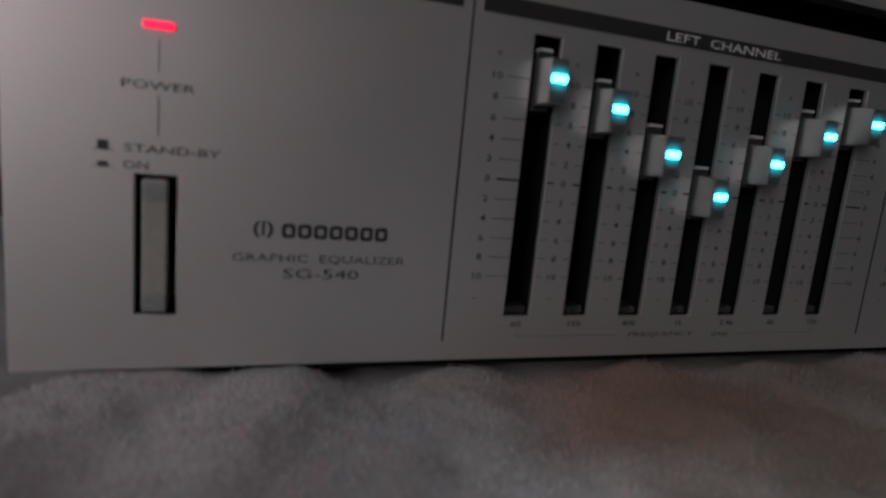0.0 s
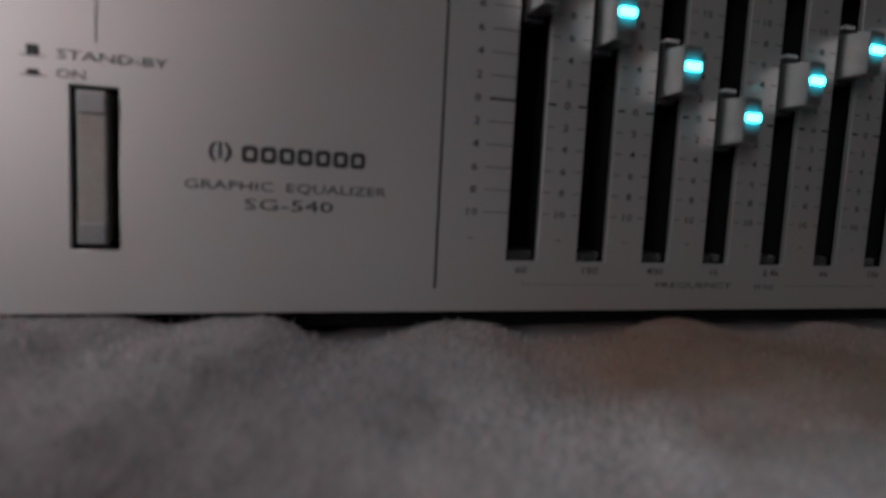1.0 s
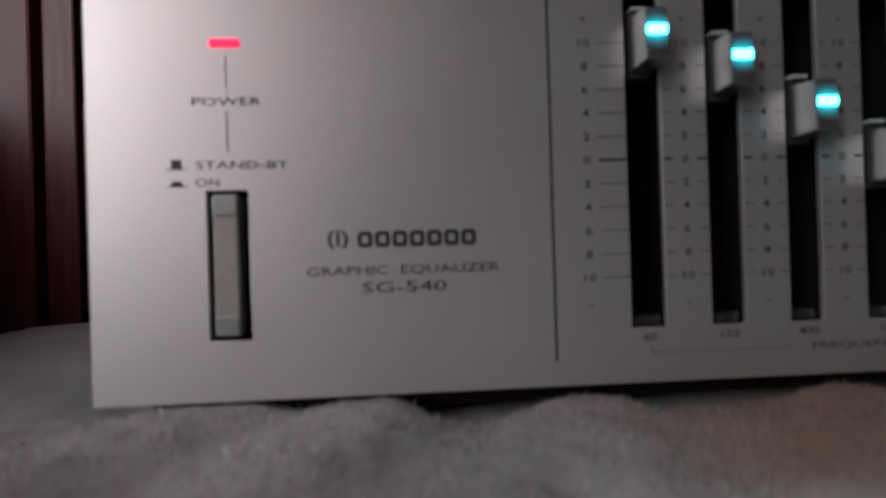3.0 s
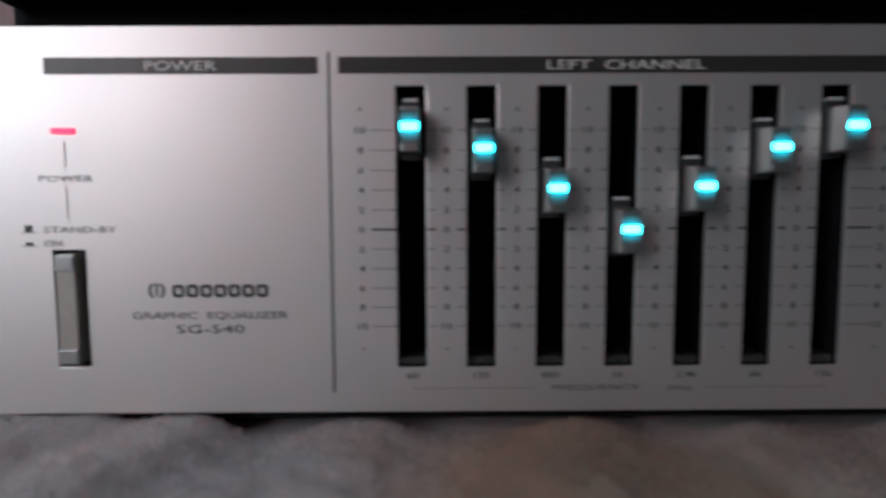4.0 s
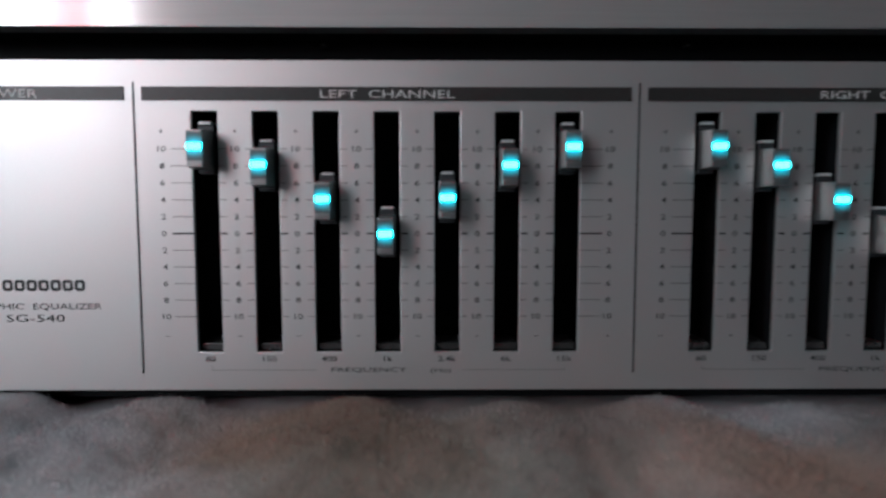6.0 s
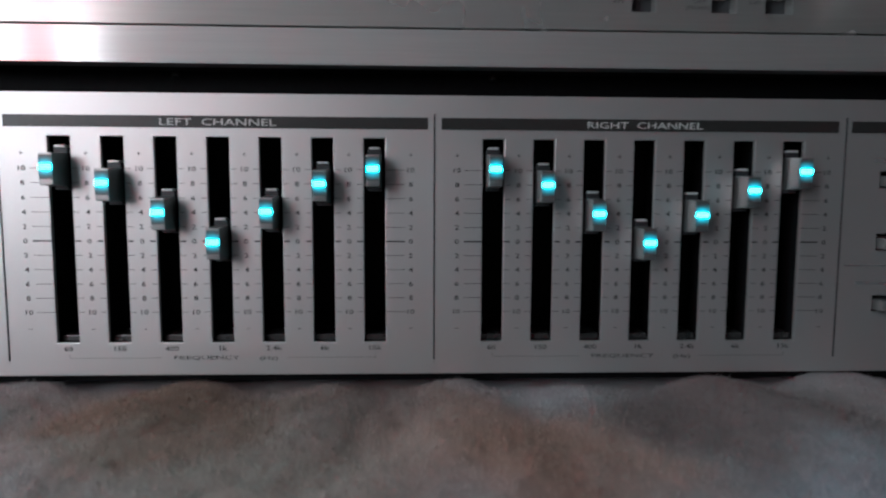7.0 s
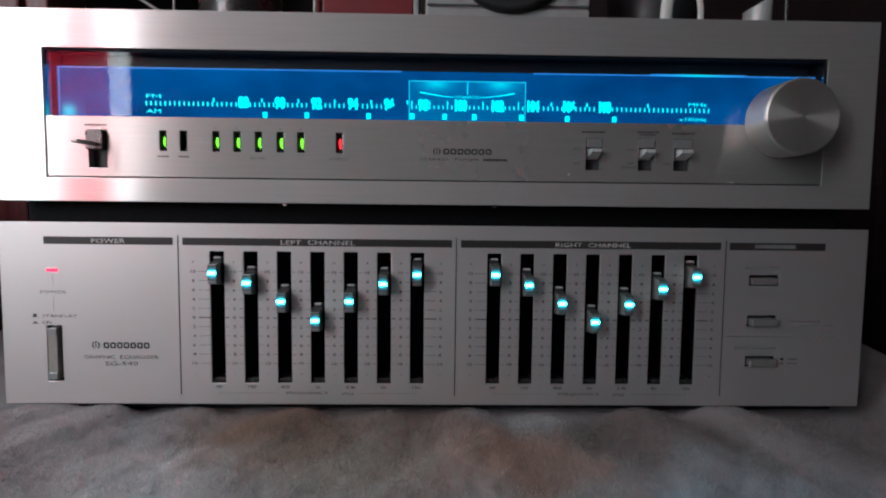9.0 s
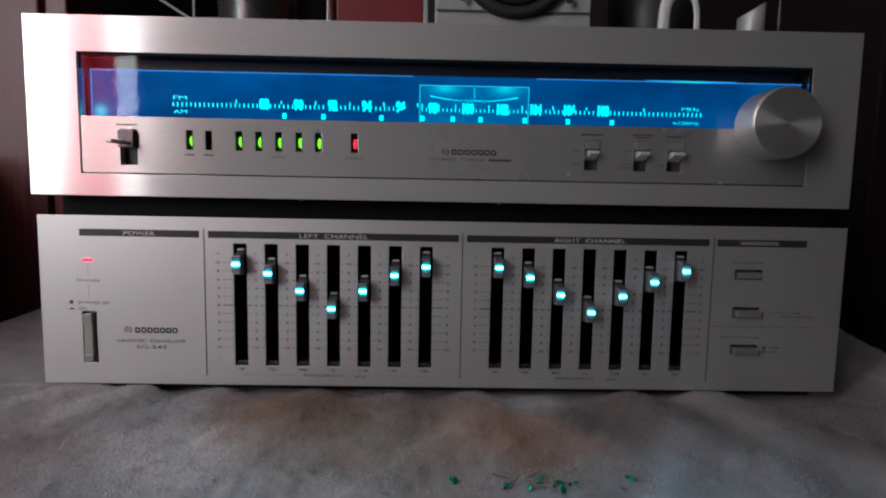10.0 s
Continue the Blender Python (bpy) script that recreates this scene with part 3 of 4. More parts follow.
def equalizer():
    eq = thing("graphic_equalizer", "silver graphic equalizer with fourteen lit cyan sliders on the blanket", "equalizer")
    holes = [(x0 + PITCH * k - SLOT_HALF, x0 + PITCH * k + SLOT_HALF, SLOT_LOW, SLOT_TOP) for x0 in (LEFT_X, RIGHT_X) for k in range(7)]
    holes.append((0.0209, 0.0282, 0.0112, 0.0384))
    buttons = ((0.3621, 0.3768, 0.0604, 0.0657), (0.3621, 0.3768, 0.0401, 0.0456), (0.3621, 0.3768, 0.0199, 0.0253))
    holes += buttons
    panel = part("front_panel", plate(0, 0.42, 0, 0.0884, 0, 0.0012, holes, 0.00025), SILVER, eq, "satin silver front panel")
    chassis = part("chassis", box(0.004, 0.416, 0.016, 0.23, -0.0052, 0.0862, 0.001), CHASSIS, eq, "black metal case")
    wells = [(a - 0.0036, b + 0.0036, c - 0.0015, d + 0.0015) if d - c > 0.05 else (a, b, c, d) for a, b, c, d in holes]
    part("panel_back", plate(0.002, 0.418, 0.002, 0.0864, 0.0012, 0.0158, wells, 0), CHASSIS, eq, "black slot lining")
    part("gap_strip", box(0.012, 0.412, 0.0080, 0.0158, -0.0045, 0.0018, 0.0006), CHASSIS, eq, "black strip added to fill the gap under the unit")
    for x, y in ((0.04, 0.04), (0.38, 0.04), (0.04, 0.2), (0.38, 0.2)):
        part("foot", add_tube(bmesh.new(), [(-0.0080, 0.011), (-0.0074, 0.012), (-0.0050, 0.013)], "z", 28, (x, y, 0)), BLACK_RUBBER, eq)

    # strips and dividing grooves
    for x0, x1 in ((0.0212, 0.0822), (0.0868, 0.2160), (0.2203, 0.3473), (0.3516, 0.3989)):
        part("title_strip", box(x0, x1, -0.00022, 0.0001, 0.0779, 0.0815), STRIP, panel, "dark grey title strip")
    for x, z0, z1 in ((0.0846, 0.0048, 0.0826), (0.2181, 0.0048, 0.0826), (0.3499, 0.0050, 0.0826)):
        part("dividing_line", box(x - 0.00022, x + 0.00022, -0.00016, 0.0001, z0, z1), INK, panel)
    part("dividing_line", box(0.3519, 0.4062, -0.00016, 0.0001, 0.0350, 0.0354), GREY_INK, panel)

    # titles
    part("title", letters("POWER", 0.0437, 0.0786, 0.0021, -0.0003, width=0.0160), WHITE_INK, panel, "white lettering")
    part("title", letters("LEFT  CHANNEL", 0.1337, 0.0786, 0.0021, -0.0003, width=0.0355), WHITE_INK, panel, "white lettering")
    part("title", letters("RIGHT  CHANNEL", 0.2663, 0.0786, 0.0021, -0.0003, width=0.0368), WHITE_INK, panel, "white lettering")
    part("title_bar", box(0.3640, 0.3840, -0.0003, -0.0001, 0.0788, 0.0806), GREY_INK, panel)

    # power lamp and switch
    lamp = part("power_lamp", box(0.0221, 0.0273, -0.0006, 0.001, 0.06475, 0.06605, 0.0002), RED, eq, "glowing red power lamp")
    for z0, z1 in ((0.0573, 0.0630), (0.0455, 0.0529)):
        part("printed_line", add_flat(bmesh.new(), 0.02470, 0.02490, z0, z1, PRINT_Y), GREY_INK, panel)
    part("lettering", letters("POWER", 0.0187, 0.0540, 0.00150, PRINT_Y, width=0.0123), PRINT_INK, panel)
    part("lettering", letters("STAND-BY", 0.0191, 0.0424, 0.00150, PRINT_Y, width=0.0166), PRINT_INK, panel)
    part("lettering", letters("ON", 0.0190, 0.0393, 0.00150, PRINT_Y, width=0.0042), PRINT_INK, panel)
    for z, h in ((0.0426, 0.0016), (0.0395, 0.0008)):
        bm = add_flat(bmesh.new(), 0.0148, 0.0166, z, z + h, PRINT_Y)
        add_flat(bm, 0.0139, 0.0176, z - 0.0002, z - 0.00005, PRINT_Y)
        part("push_symbol", bm, INK, panel)
    switch = part("power_switch", box(0.02235, 0.02675, -0.0018, 0.012, 0.0122, 0.0376, 0.0004), BUTTON, eq, "long grey push switch")
    part("end_cap", box(0.02245, 0.02665, -0.0023, -0.0017, 0.0338, 0.0374, 0.0002), CAP, switch)
    part("end_cap", box(0.02245, 0.02665, -0.0023, -0.0017, 0.0124, 0.0158, 0.0002), CAP, switch)

    # badge and model
    badge(panel, 0.0442, 0.0290, 0.0038, 0.0040, 0.0476, 0.0701, 0.0274, 0.0304, PRINT_Y)
    part("lettering", letters("GRAPHIC  EQUALIZER", 0.0384, 0.0224, 0.00165, PRINT_Y, width=0.0358), PRINT_INK, panel)
    part("lettering", letters("SG-540", 0.0484, 0.0190, 0.0020, PRINT_Y, width=0.0157), INK, panel)

    # printed scales
    numbers = mesh_of("number_scale", number_column(), PRINT_INK)
    short = mesh_of("tick_scale", tick_column(-0.0009, 0.0009), INK)
    long = mesh_of("tick_scale", tick_column(-0.0029, 0.0029), INK)
    for x0 in (LEFT_X, RIGHT_X):
        for k in range(8):
            x = x0 - 0.0114 if k == 0 else x0 + PITCH * 6 + 0.0114 if k == 7 else x0 + PITCH * (k - 0.5)
            tagged(hang("number_scale", numbers, panel, at=(x, PRINT_Y, 0)), kind="stuff")
            if k in (0, 7):
                tagged(hang("tick_scale", long, panel, at=(x0 - 0.0062 if k == 0 else x0 + PITCH * 6 + 0.0066, PRINT_Y, 0)), kind="stuff")
            else:
                tagged(hang("tick_scale", short, panel, at=(x - 0.0034, PRINT_Y, 0)), kind="stuff")
                tagged(hang("tick_scale", short, panel, at=(x + 0.0034, PRINT_Y, 0)), kind="stuff")
        for k, body in enumerate(("60", "150", "400", "1k", "2.4k", "6k", "15k")):
            part("band_number", letters(body, x0 + PITCH * k, 0.0080, 0.0015, PRINT_Y, align="centre", stretch=1.35, bold=0.008), PRINT_INK, panel)
        part("lettering", letters("FREQUENCY", x0 + 0.0327, 0.0051, 0.00125, PRINT_Y, width=0.0205), PRINT_INK, panel)
        part("lettering", letters("(Hz)", x0 + 0.0597, 0.0049, 0.00125, PRINT_Y, width=0.0056), PRINT_INK, panel)
        for a, b, c, d in ((0.0003, 0.0286, 0.0056, 0.00572), (0.0684, 0.0964, 0.0056, 0.00572), (0.0003, 0.00045, 0.00572, 0.0068), (0.09625, 0.0964, 0.00572, 0.0068)):
            part("printed_line", add_flat(bmesh.new(), x0 + a, x0 + b, c, d, PRINT_Y), GREY_INK, panel)

    # sliders
    cap_mesh = mesh_of("slider_cap", slider_cap(), SLIDER)
    flange_mesh = mesh_of("flange", box(-0.0021, 0.0021, 0.0008, 0.0044, -0.0066, 0.0064, 0.0003), SLOT)
    mark_mesh = mesh_of("index_mark", box(-0.0016, 0.0016, 0.0002, 0.0030, 0.0064, 0.0071, 0.00015), PALE)
    window_mesh = mesh_of("lamp_window", box(-0.00185, 0.00185, -0.0007, 0.0006, -0.00085, 0.00085, 0.00045, 3), CYAN)
    # glowing plate added on the cap front to imitate glare round the lamp
    halo_mesh = mesh_of("glare_plate", box(-0.0020, 0.0020, -0.00012, 0.0004, -0.0036, 0.0036), HALO)
    for x0, levels in ((LEFT_X, LEVELS), (RIGHT_X, RIGHT_LEVELS)):
        for k, z in enumerate(levels):
            x = x0 + PITCH * k
            slider = hang("slider", cap_mesh, eq, "silver slider cap with a lit cyan window", (x, CAP_Y, z))
            hang("lamp_window", window_mesh, slider, "glowing cyan window")
            hang("glare_plate", halo_mesh, slider, "thin plate glowing cyan in place of lens glare")
            hang("flange", flange_mesh, slider, at=(0, -CAP_Y, 0))
            hang("index_mark", mark_mesh, slider, "small white index mark", (0, -CAP_Y, 0))
            bm = box(x - SLOT_HALF + 0.0001, x + SLOT_HALF - 0.0001, 0.0022, 0.012, SLOT_LOW, SLOT_LOW + 0.0020, 0.0003)
            part("slot_end", bm, DARK_METAL, eq)

    # push buttons on the narrow panel
    for (x0, x1, z0, z1), out in zip(buttons, (0.0006, 0.0026, 0.0026)):
        part("push_button", box(x0 + 0.0013, x1 - 0.0004, -out, 0.012, z0 + 0.0005, z1 - 0.0014, 0.0004), DARK_BUTTON, eq, "small grey push button")
    for z, h in ((0.0232, 0.0014), (0.0213, 0.0008)):
        part("push_symbol", add_flat(bmesh.new(), 0.3795, 0.3812, z, z + h, PRINT_Y), INK, panel)
    for x0, x1, z0, z1 in ((0.3598, 0.3772, 0.0687, 0.0698), (0.3822, 0.3985, 0.0424, 0.0432), (0.3560, 0.3770, 0.0290, 0.0299), (0.3830, 0.3885, 0.0234, 0.0243), (0.3830, 0.3880, 0.0213, 0.0221), (0.3880, 0.4050, 0.0405, 0.0412)):
        part("print_bar", add_flat(bmesh.new(), x0, x1, z0, z1, PRINT_Y), GREY_INK, panel)
    return eq


# ---- tuner ----
TY = 0.0052
TX0, TX1, TZ0, TZ1 = -0.0059, 0.4235, 0.0984, 0.1891
OX0, OX1, OZ0, OZM, OZ1 = 0.0205, 0.3985, 0.1098, 0.1391, 0.1710


def tuner():
    tun = thing("stereo_tuner", "brushed silver stereo tuner with lit blue dial on the equalizer", "tuner")
    part("front_panel", plate(TX0, TX1, TZ0, TZ1, TY, TY + 0.006, [(OX0, OX1, OZ0, OZ1)], 0.00025), BRUSHED, tun, "brushed aluminium front panel")
    part("chassis", box(0.002, 0.416, TY + 0.024, 0.24, TZ0 + 0.002, TZ1 - 0.003, 0.001), CHASSIS, tun, "black metal case")
    part("front_frame", plate(0.0, 0.418, TZ0 + 0.001, TZ1 - 0.002, TY + 0.0062, TY + 0.0238, [(OX0, OX1, OZM, OZ1)], 0), CHASSIS, tun)
    for x, y in ((0.04, 0.045), (0.38, 0.045), (0.04, 0.21), (0.38, 0.21)):
        part("foot", add_tube(bmesh.new(), [(0.0863, 0.013), (0.0875, 0.014), (TZ0 + 0.002, 0.0145)], "z", 28, (x, y, 0)), BLACK_RUBBER, tun)
    # black strip added so that the gap between the units stays dark
    part("gap_strip", box(0.0, 0.419, 0.0215, 0.0285, 0.0869, TZ0 + 0.0018, 0.0006), CHASSIS, tun, "black strip added to fill the gap under the unit")
    for x in (0.1310, 0.2385):
        part("screw", add_tube(bmesh.new(), [(TZ0 - 0.0018, 0.0012), (TZ0 - 0.0012, 0.0018), (TZ0 + 0.0006, 0.0018)], "z", 16, (x, 0.02, 0)), CHROME, tun)

    # lower control panel with its cut-outs
    leds = (0.0763, 0.0861, 0.1016, 0.1117, 0.1220, 0.1325, 0.1424, 0.1610)
    led_holes = [(x - 0.0017, x + 0.0017, 0.1229, 0.1327) for x in leds]
    lever_hole = (0.0408, 0.0496, 0.1146, 0.1327)
    toggles = [(0.2812, 0.2890), (0.3071, 0.3151), (0.3247, 0.3335)]
    toggle_holes = [(a, b, 0.1162, 0.1317) for a, b in toggles]
    lower = part("control_panel", plate(OX0 + 0.0006, OX1, OZ0 + 0.0006, OZM, TY + 0.0002, TY + 0.006, led_holes + [lever_hole] + toggle_holes, 0.0002), CONTROL, tun, "finely brushed control panel")
    part("panel_seam", plate(OX0 + 0.00005, OX1 - 0.00005, OZ0 + 0.00005, OZM, TY + 0.002, TY + 0.0058, [(OX0 + 0.00055, OX1 - 0.0001, OZ0 + 0.00055, OZM - 0.0001)], 0), SLOT, tun)
    for k, x in enumerate(leds):
        part("lamp_well", box(x - 0.0017, x + 0.0017, TY + 0.0045, TY + 0.0058, 0.1229, 0.1327), SLOT, tun)
        lining = plate(x - 0.00168, x + 0.00168, 0.12292, 0.13268, TY + 0.0005, TY + 0.0044, [(x - 0.0012, x + 0.0012, 0.1233, 0.1323)], 0)
        part("lamp_lining", lining, CHASSIS, tun, "black lining of the lamp slot")
        if k == 1:
            continue
        lit = add_tube(bmesh.new(), [(TY + 0.0014, 0.0002), (TY + 0.0018, 0.0007), (TY + 0.0045, 0.0009)], "y", 20)
        bmesh.ops.scale(lit, vec=(0.8, 1.0, 3.0), verts=lit.verts)
        bmesh.ops.translate(lit, vec=(x, 0, 0.1276), verts=lit.verts)
        part("indicator_lamp", lit, RED_LED if k == 7 else GREEN_LED, tun, "lit red lamp" if k == 7 else "lit green lamp", smooth=True)
    py = TY + 0.0001
    for k, x in enumerate(leds[2:7]):
        part("lettering", letters(str(k + 1), x, 0.1337, 0.0010, py, align="centre"), PRINT_INK, lower)
    part("lettering", letters("SIGNAL", 0.1220, 0.1195, 0.0010, py, align="centre", stretch=1.7), PRINT_INK, lower)
    part("lettering", letters("STEREO", 0.1608, 0.1195, 0.0011, py, align="centre", stretch=1.7), PRINT_INK, lower)
    for x0, x1, z0, z1 in ((0.0736, 0.0790, 0.1199, 0.1207), (0.0836, 0.0886, 0.1199, 0.1207), (0.0390, 0.0498, 0.1346, 0.1354), (0.2788, 0.2905, 0.1342, 0.1350), (0.3060, 0.3168, 0.1345, 0.1352), (0.3075, 0.3155, 0.1333, 0.1339), (0.3232, 0.3345, 0.1340, 0.1347)):
        part("print_bar", add_flat(bmesh.new(), x0, x1, z0, z1, py), PRINT_INK, lower)
    for body, x, z in (("FM", 0.2766, 0.1258), ("AM", 0.2766, 0.1188), ("ON", 0.3032, 0.1258), ("OFF", 0.3030, 0.1192), ("(MONO)", 0.3030, 0.1172), ("OFF", 0.3212, 0.1190)):
        part("lettering", letters(body, x, z, 0.0011, py, align="centre", stretch=1.5), PRINT_INK, lower)
    badge(lower, 0.2083, 0.1243, 0.0036, 0.0037, 0.2112, 0.2352, 0.1229, 0.1257, py)
    part("lettering", letters("STEREO  TUNER", 0.2001, 0.1199, 0.0012, py, width=0.0290), PRINT_INK, lower)
    part("print_bar", add_flat(bmesh.new(), 0.2308, 0.2428, 0.1199, 0.1210, py), PRINT_INK, lower)

    # band selector lever
    a, b, z0, z1 = lever_hole
    part("lever_well", box(a, b, TY + 0.0045, TY + 0.0058, z0, z1), SLOT, tun)
    block = part("selector", box(a + 0.0003, b - 0.0003, TY - 0.0030, TY + 0.0045, 0.1232, 0.1322, 0.0005), DARK_METAL, tun, "dark metal selector lever")
    part("lever_tip", box(a + 0.0028, b - 0.0028, TY - 0.0185, TY - 0.003, 0.1247, 0.1264, 0.0005), CAP, block)

    # toggle switches
    for a, b in toggles:
        part("toggle_well", box(a, b, TY + 0.0045, TY + 0.0058, 0.1162, 0.1317), SLOT, tun)
        body = part("toggle_switch", box(a + 0.0003, b - 0.0003, TY - 0.0006, TY + 0.0045, 0.1272, 0.1315, 0.0003), CAP, tun, "small silver toggle switch")
        bm = bmesh.new()
        tip = [(a + 0.0012, TY + 0.0040, 0.1268), (b - 0.0012, TY + 0.0040, 0.1268), (b - 0.0012, TY + 0.0040, 0.1215), (a + 0.0012, TY + 0.0040, 0.1215),
               (a + 0.0016, TY - 0.0052, 0.1262), (b - 0.0016, TY - 0.0052, 0.1262), (b - 0.0016, TY - 0.0052, 0.1247), (a + 0.0016, TY - 0.0052, 0.1247)]
        v = [bm.verts.new(c) for c in tip]
        for f in ((0, 1, 2, 3), (7, 6, 5, 4), (0, 4, 5, 1), (1, 5, 6, 2), (2, 6, 7, 3), (3, 7, 4, 0)):
            bm.faces.new([v[i] for i in f])
        bmesh.ops.recalc_face_normals(bm, faces=bm.faces)
        part("lever", bm, PALE, body)

    # dial behind its glass
    part("window_lining", box(OX1 - 0.0008, OX1 - 0.00002, TY + 0.0005, TY + 0.0060, OZM + 0.0001, OZ1 - 0.0008), CHASSIS, tun)
    part("window_lining", box(OX0 + 0.0001, OX1 - 0.00002, TY + 0.0005, TY + 0.0060, OZ1 - 0.00078, OZ1 - 0.00002), CHASSIS, tun)
    dy = 0.0142
    part("dial_back", box(OX0, OX1, dy + 0.006, dy + 0.0074, OZM, OZ1), SLOT, tun)
    dial = part("dial", box(0.0215, OX1 - 0.0005, dy, dy + 0.002, OZM + 0.0002, 0.1642), DIAL, tun, "blue dial lit from behind")
    part("light_guide", box(0.0225, 0.1905, dy - 0.0016, dy - 0.0002, 0.1636, 0.1640), DIAL_EDGE, dial, "bright blue edge")
    part("light_guide", box(0.2560, OX1 - 0.001, dy - 0.0016, dy - 0.0002, 0.1636, 0.1640), DIAL_EDGE, dial, "bright blue edge")
    hang("guide_lamp", mesh_of("guide_lamp", box(-0.024, 0.024, -0.0004, 0.0, -0.0005, 0.0005), GUIDE_LAMP), dial, "brightest stretch of the lit edge", (0.338, dy - 0.0017, 0.1638))
    part("light_guide", box(0.0226, 0.0230, dy - 0.0010, dy - 0.0002, OZM + 0.0004, 0.1640), DIAL_EDGE, dial, "bright blue edge")
    hang("dial_lamp", mesh_of("dial_lamp", box(-0.0035, 0.0090, -0.0001, 0.0001, -0.0026, 0.0090), DIAL_LAMP), dial, "soft cyan light of a small lamp", (0.0270, dy - 0.00025, OZM + 0.0035))
    sy = dy - 0.0003
    ticks = bmesh.new()
    numbers_x = [0.1125 + (0.2923 - 0.1125) * k / 10 for k in range(11)]
    count, xa, xb, tz = 122, 0.0648, 0.3448, 0.1468
    for k in range(count):
        x = xa + (xb - xa) * k / (count - 1)
        if 0.1895 < x < 0.2560 or any(abs(x - p) < 0.0031 for p in numbers_x):
            continue
        add_flat(ticks, x - 0.00034, x + 0.00034, tz - 0.0010, tz + 0.0012, sy)
    for x in (0.0978, 0.3140, *[(p + q) / 2 for p, q in zip(numbers_x, numbers_x[1:])]):
        add_flat(ticks, x - 0.0004, x + 0.0004, tz + 0.0012, tz + 0.0032, sy)
    tagged(part("dial_ticks", ticks, DIAL_PRINT, dial, "glowing cyan scale marks"), kind="stuff")
    for k, x in enumerate(numbers_x):
        if 5 <= k <= 7:
            continue
        part("dial_number", letters(str(88 + 2 * k), x, tz - 0.0012, 0.0048, sy - 0.0002, width=0.0054 if k < 6 else 0.0062, align="centre", bold=0.085), DIAL_PRINT, dial)
    for x in (0.1230, 0.1436, 0.1742, 0.1955, 0.2120, 0.2266, 0.2502, 0.2735, 0.2972):
        if not 0.1942 < x < 0.2520:
            part("dial_bar", box(x - 0.0011, x + 0.0011, sy - 0.0002, sy, 0.1406, 0.1434), DIAL_PRINT, dial)
    part("lettering", letters("FM", 0.0648, 0.1494, 0.0020, sy, width=0.0072), DIAL_PRINT, dial)
    part("lettering", letters("AM", 0.0648, 0.1422, 0.0020, sy, width=0.0072), DIAL_PRINT, dial)
    part("lettering", letters("MHz", 0.3345, 0.1490, 0.0018, sy, width=0.0095), DIAL_PRINT, dial)
    part("lettering", letters("x10kHz", 0.3300, 0.1417, 0.0018, sy, width=0.0140), DIAL_PRINT, dial)

    # tuning meter
    mx0, mx1, mz0, mz1, my = 0.1942, 0.2520, OZM + 0.0004, 0.1592, 0.0105
    meter = part("tuning_meter", box(mx0, mx1, my + 0.0006, my + 0.003, mz0, mz1), METER, tun, "brighter blue tuning meter")
    for x0, x1, z0, z1 in ((mx0, mx1, mz1 - 0.0005, mz1), (mx0, mx0 + 0.0006, mz0, mz1), (mx1 - 0.0006, mx1, mz0, mz1)):
        part("meter_edge", box(x0, x1, my, my + 0.0006, z0, z1), METER_GLOW, meter)
    glow_mesh = mesh_of("meter_lamp", box(-0.0125, 0.0125, -0.0001, 0.0003, -0.0060, 0.0006), LAMP_SPREAD)
    for cx in (mx0 + 0.0135, mx1 - 0.0128):
        hang("meter_lamp", glow_mesh, meter, "soft cyan light of a small lamp", (cx, my + 0.0004, mz1 - 0.0012))
    arc = bmesh.new()
    for side in (-1, 1):
        pts = []
        for k in range(11):
            u = 0.0062 + (0.0232 - 0.0062) * k / 10
            z = 0.1511 + 0.0024 * (u / 0.0232) ** 2
            w = 0.00014 + 0.0002 * k / 10
            x = (mx0 + mx1) / 2 + side * u
            pts.append((arc.verts.new((x, my, z - w)), arc.verts.new((x, my, z + w))))
        for p, q in zip(pts, pts[1:]):
            arc.faces.new((p[0], q[0], q[1], p[1]))
    part("meter_arc", arc, DIAL_PRINT, meter)
    part("needle", box((mx0 + mx1) / 2 - 0.0001, (mx0 + mx1) / 2 + 0.0002, my, my + 0.0003, 0.1528, mz1 - 0.0008), DIAL_PRINT, meter)
    part("lettering", letters("TUNING", (mx0 + mx1) / 2, 0.1507, 0.0013, my, align="centre", stretch=1.6), DIAL_PRINT, meter)
    for k in range(26):
        x = mx0 + 0.0016 + k * (mx1 - mx0 - 0.003) / 25
        if k % 4 == 0:
            bm = box(x - 0.0003, x + 0.0003, my, my + 0.0003, 0.1454, 0.1494)
        else:
            bm = box(x - 0.0003, x + 0.0003, my, my + 0.0003, 0.1454, 0.1472)
        part("meter_tick", bm, DIAL_PRINT, meter)
    for x, body in ((0.2014, "98"), (0.2200, "100"), (0.2382, "102")):
        part("dial_number", letters(body, x, 0.1449, 0.0048, my - 0.0001, width=0.0052 if body == "98" else 0.0062, align="centre", bold=0.085), DIAL_PRINT, meter)
    for x in (0.1960, 0.2120, 0.2266, 0.2500):
        part("dial_bar", box(x - 0.0011, x + 0.0011, my, my + 0.0004, 0.1404, 0.1432), DIAL_PRINT, meter)
    pane = part("dial_glass", box(OX0 + 0.0003, OX1 - 0.0009, TY + 0.0016, TY + 0.0028, OZM + 0.0002, OZ1 - 0.0009), GLASS, tun, "clear glass over the dial")
    pane.visible_shadow = False

    # tuning knob
    kx, kz, r = 0.3763, 0.1408, 0.0176
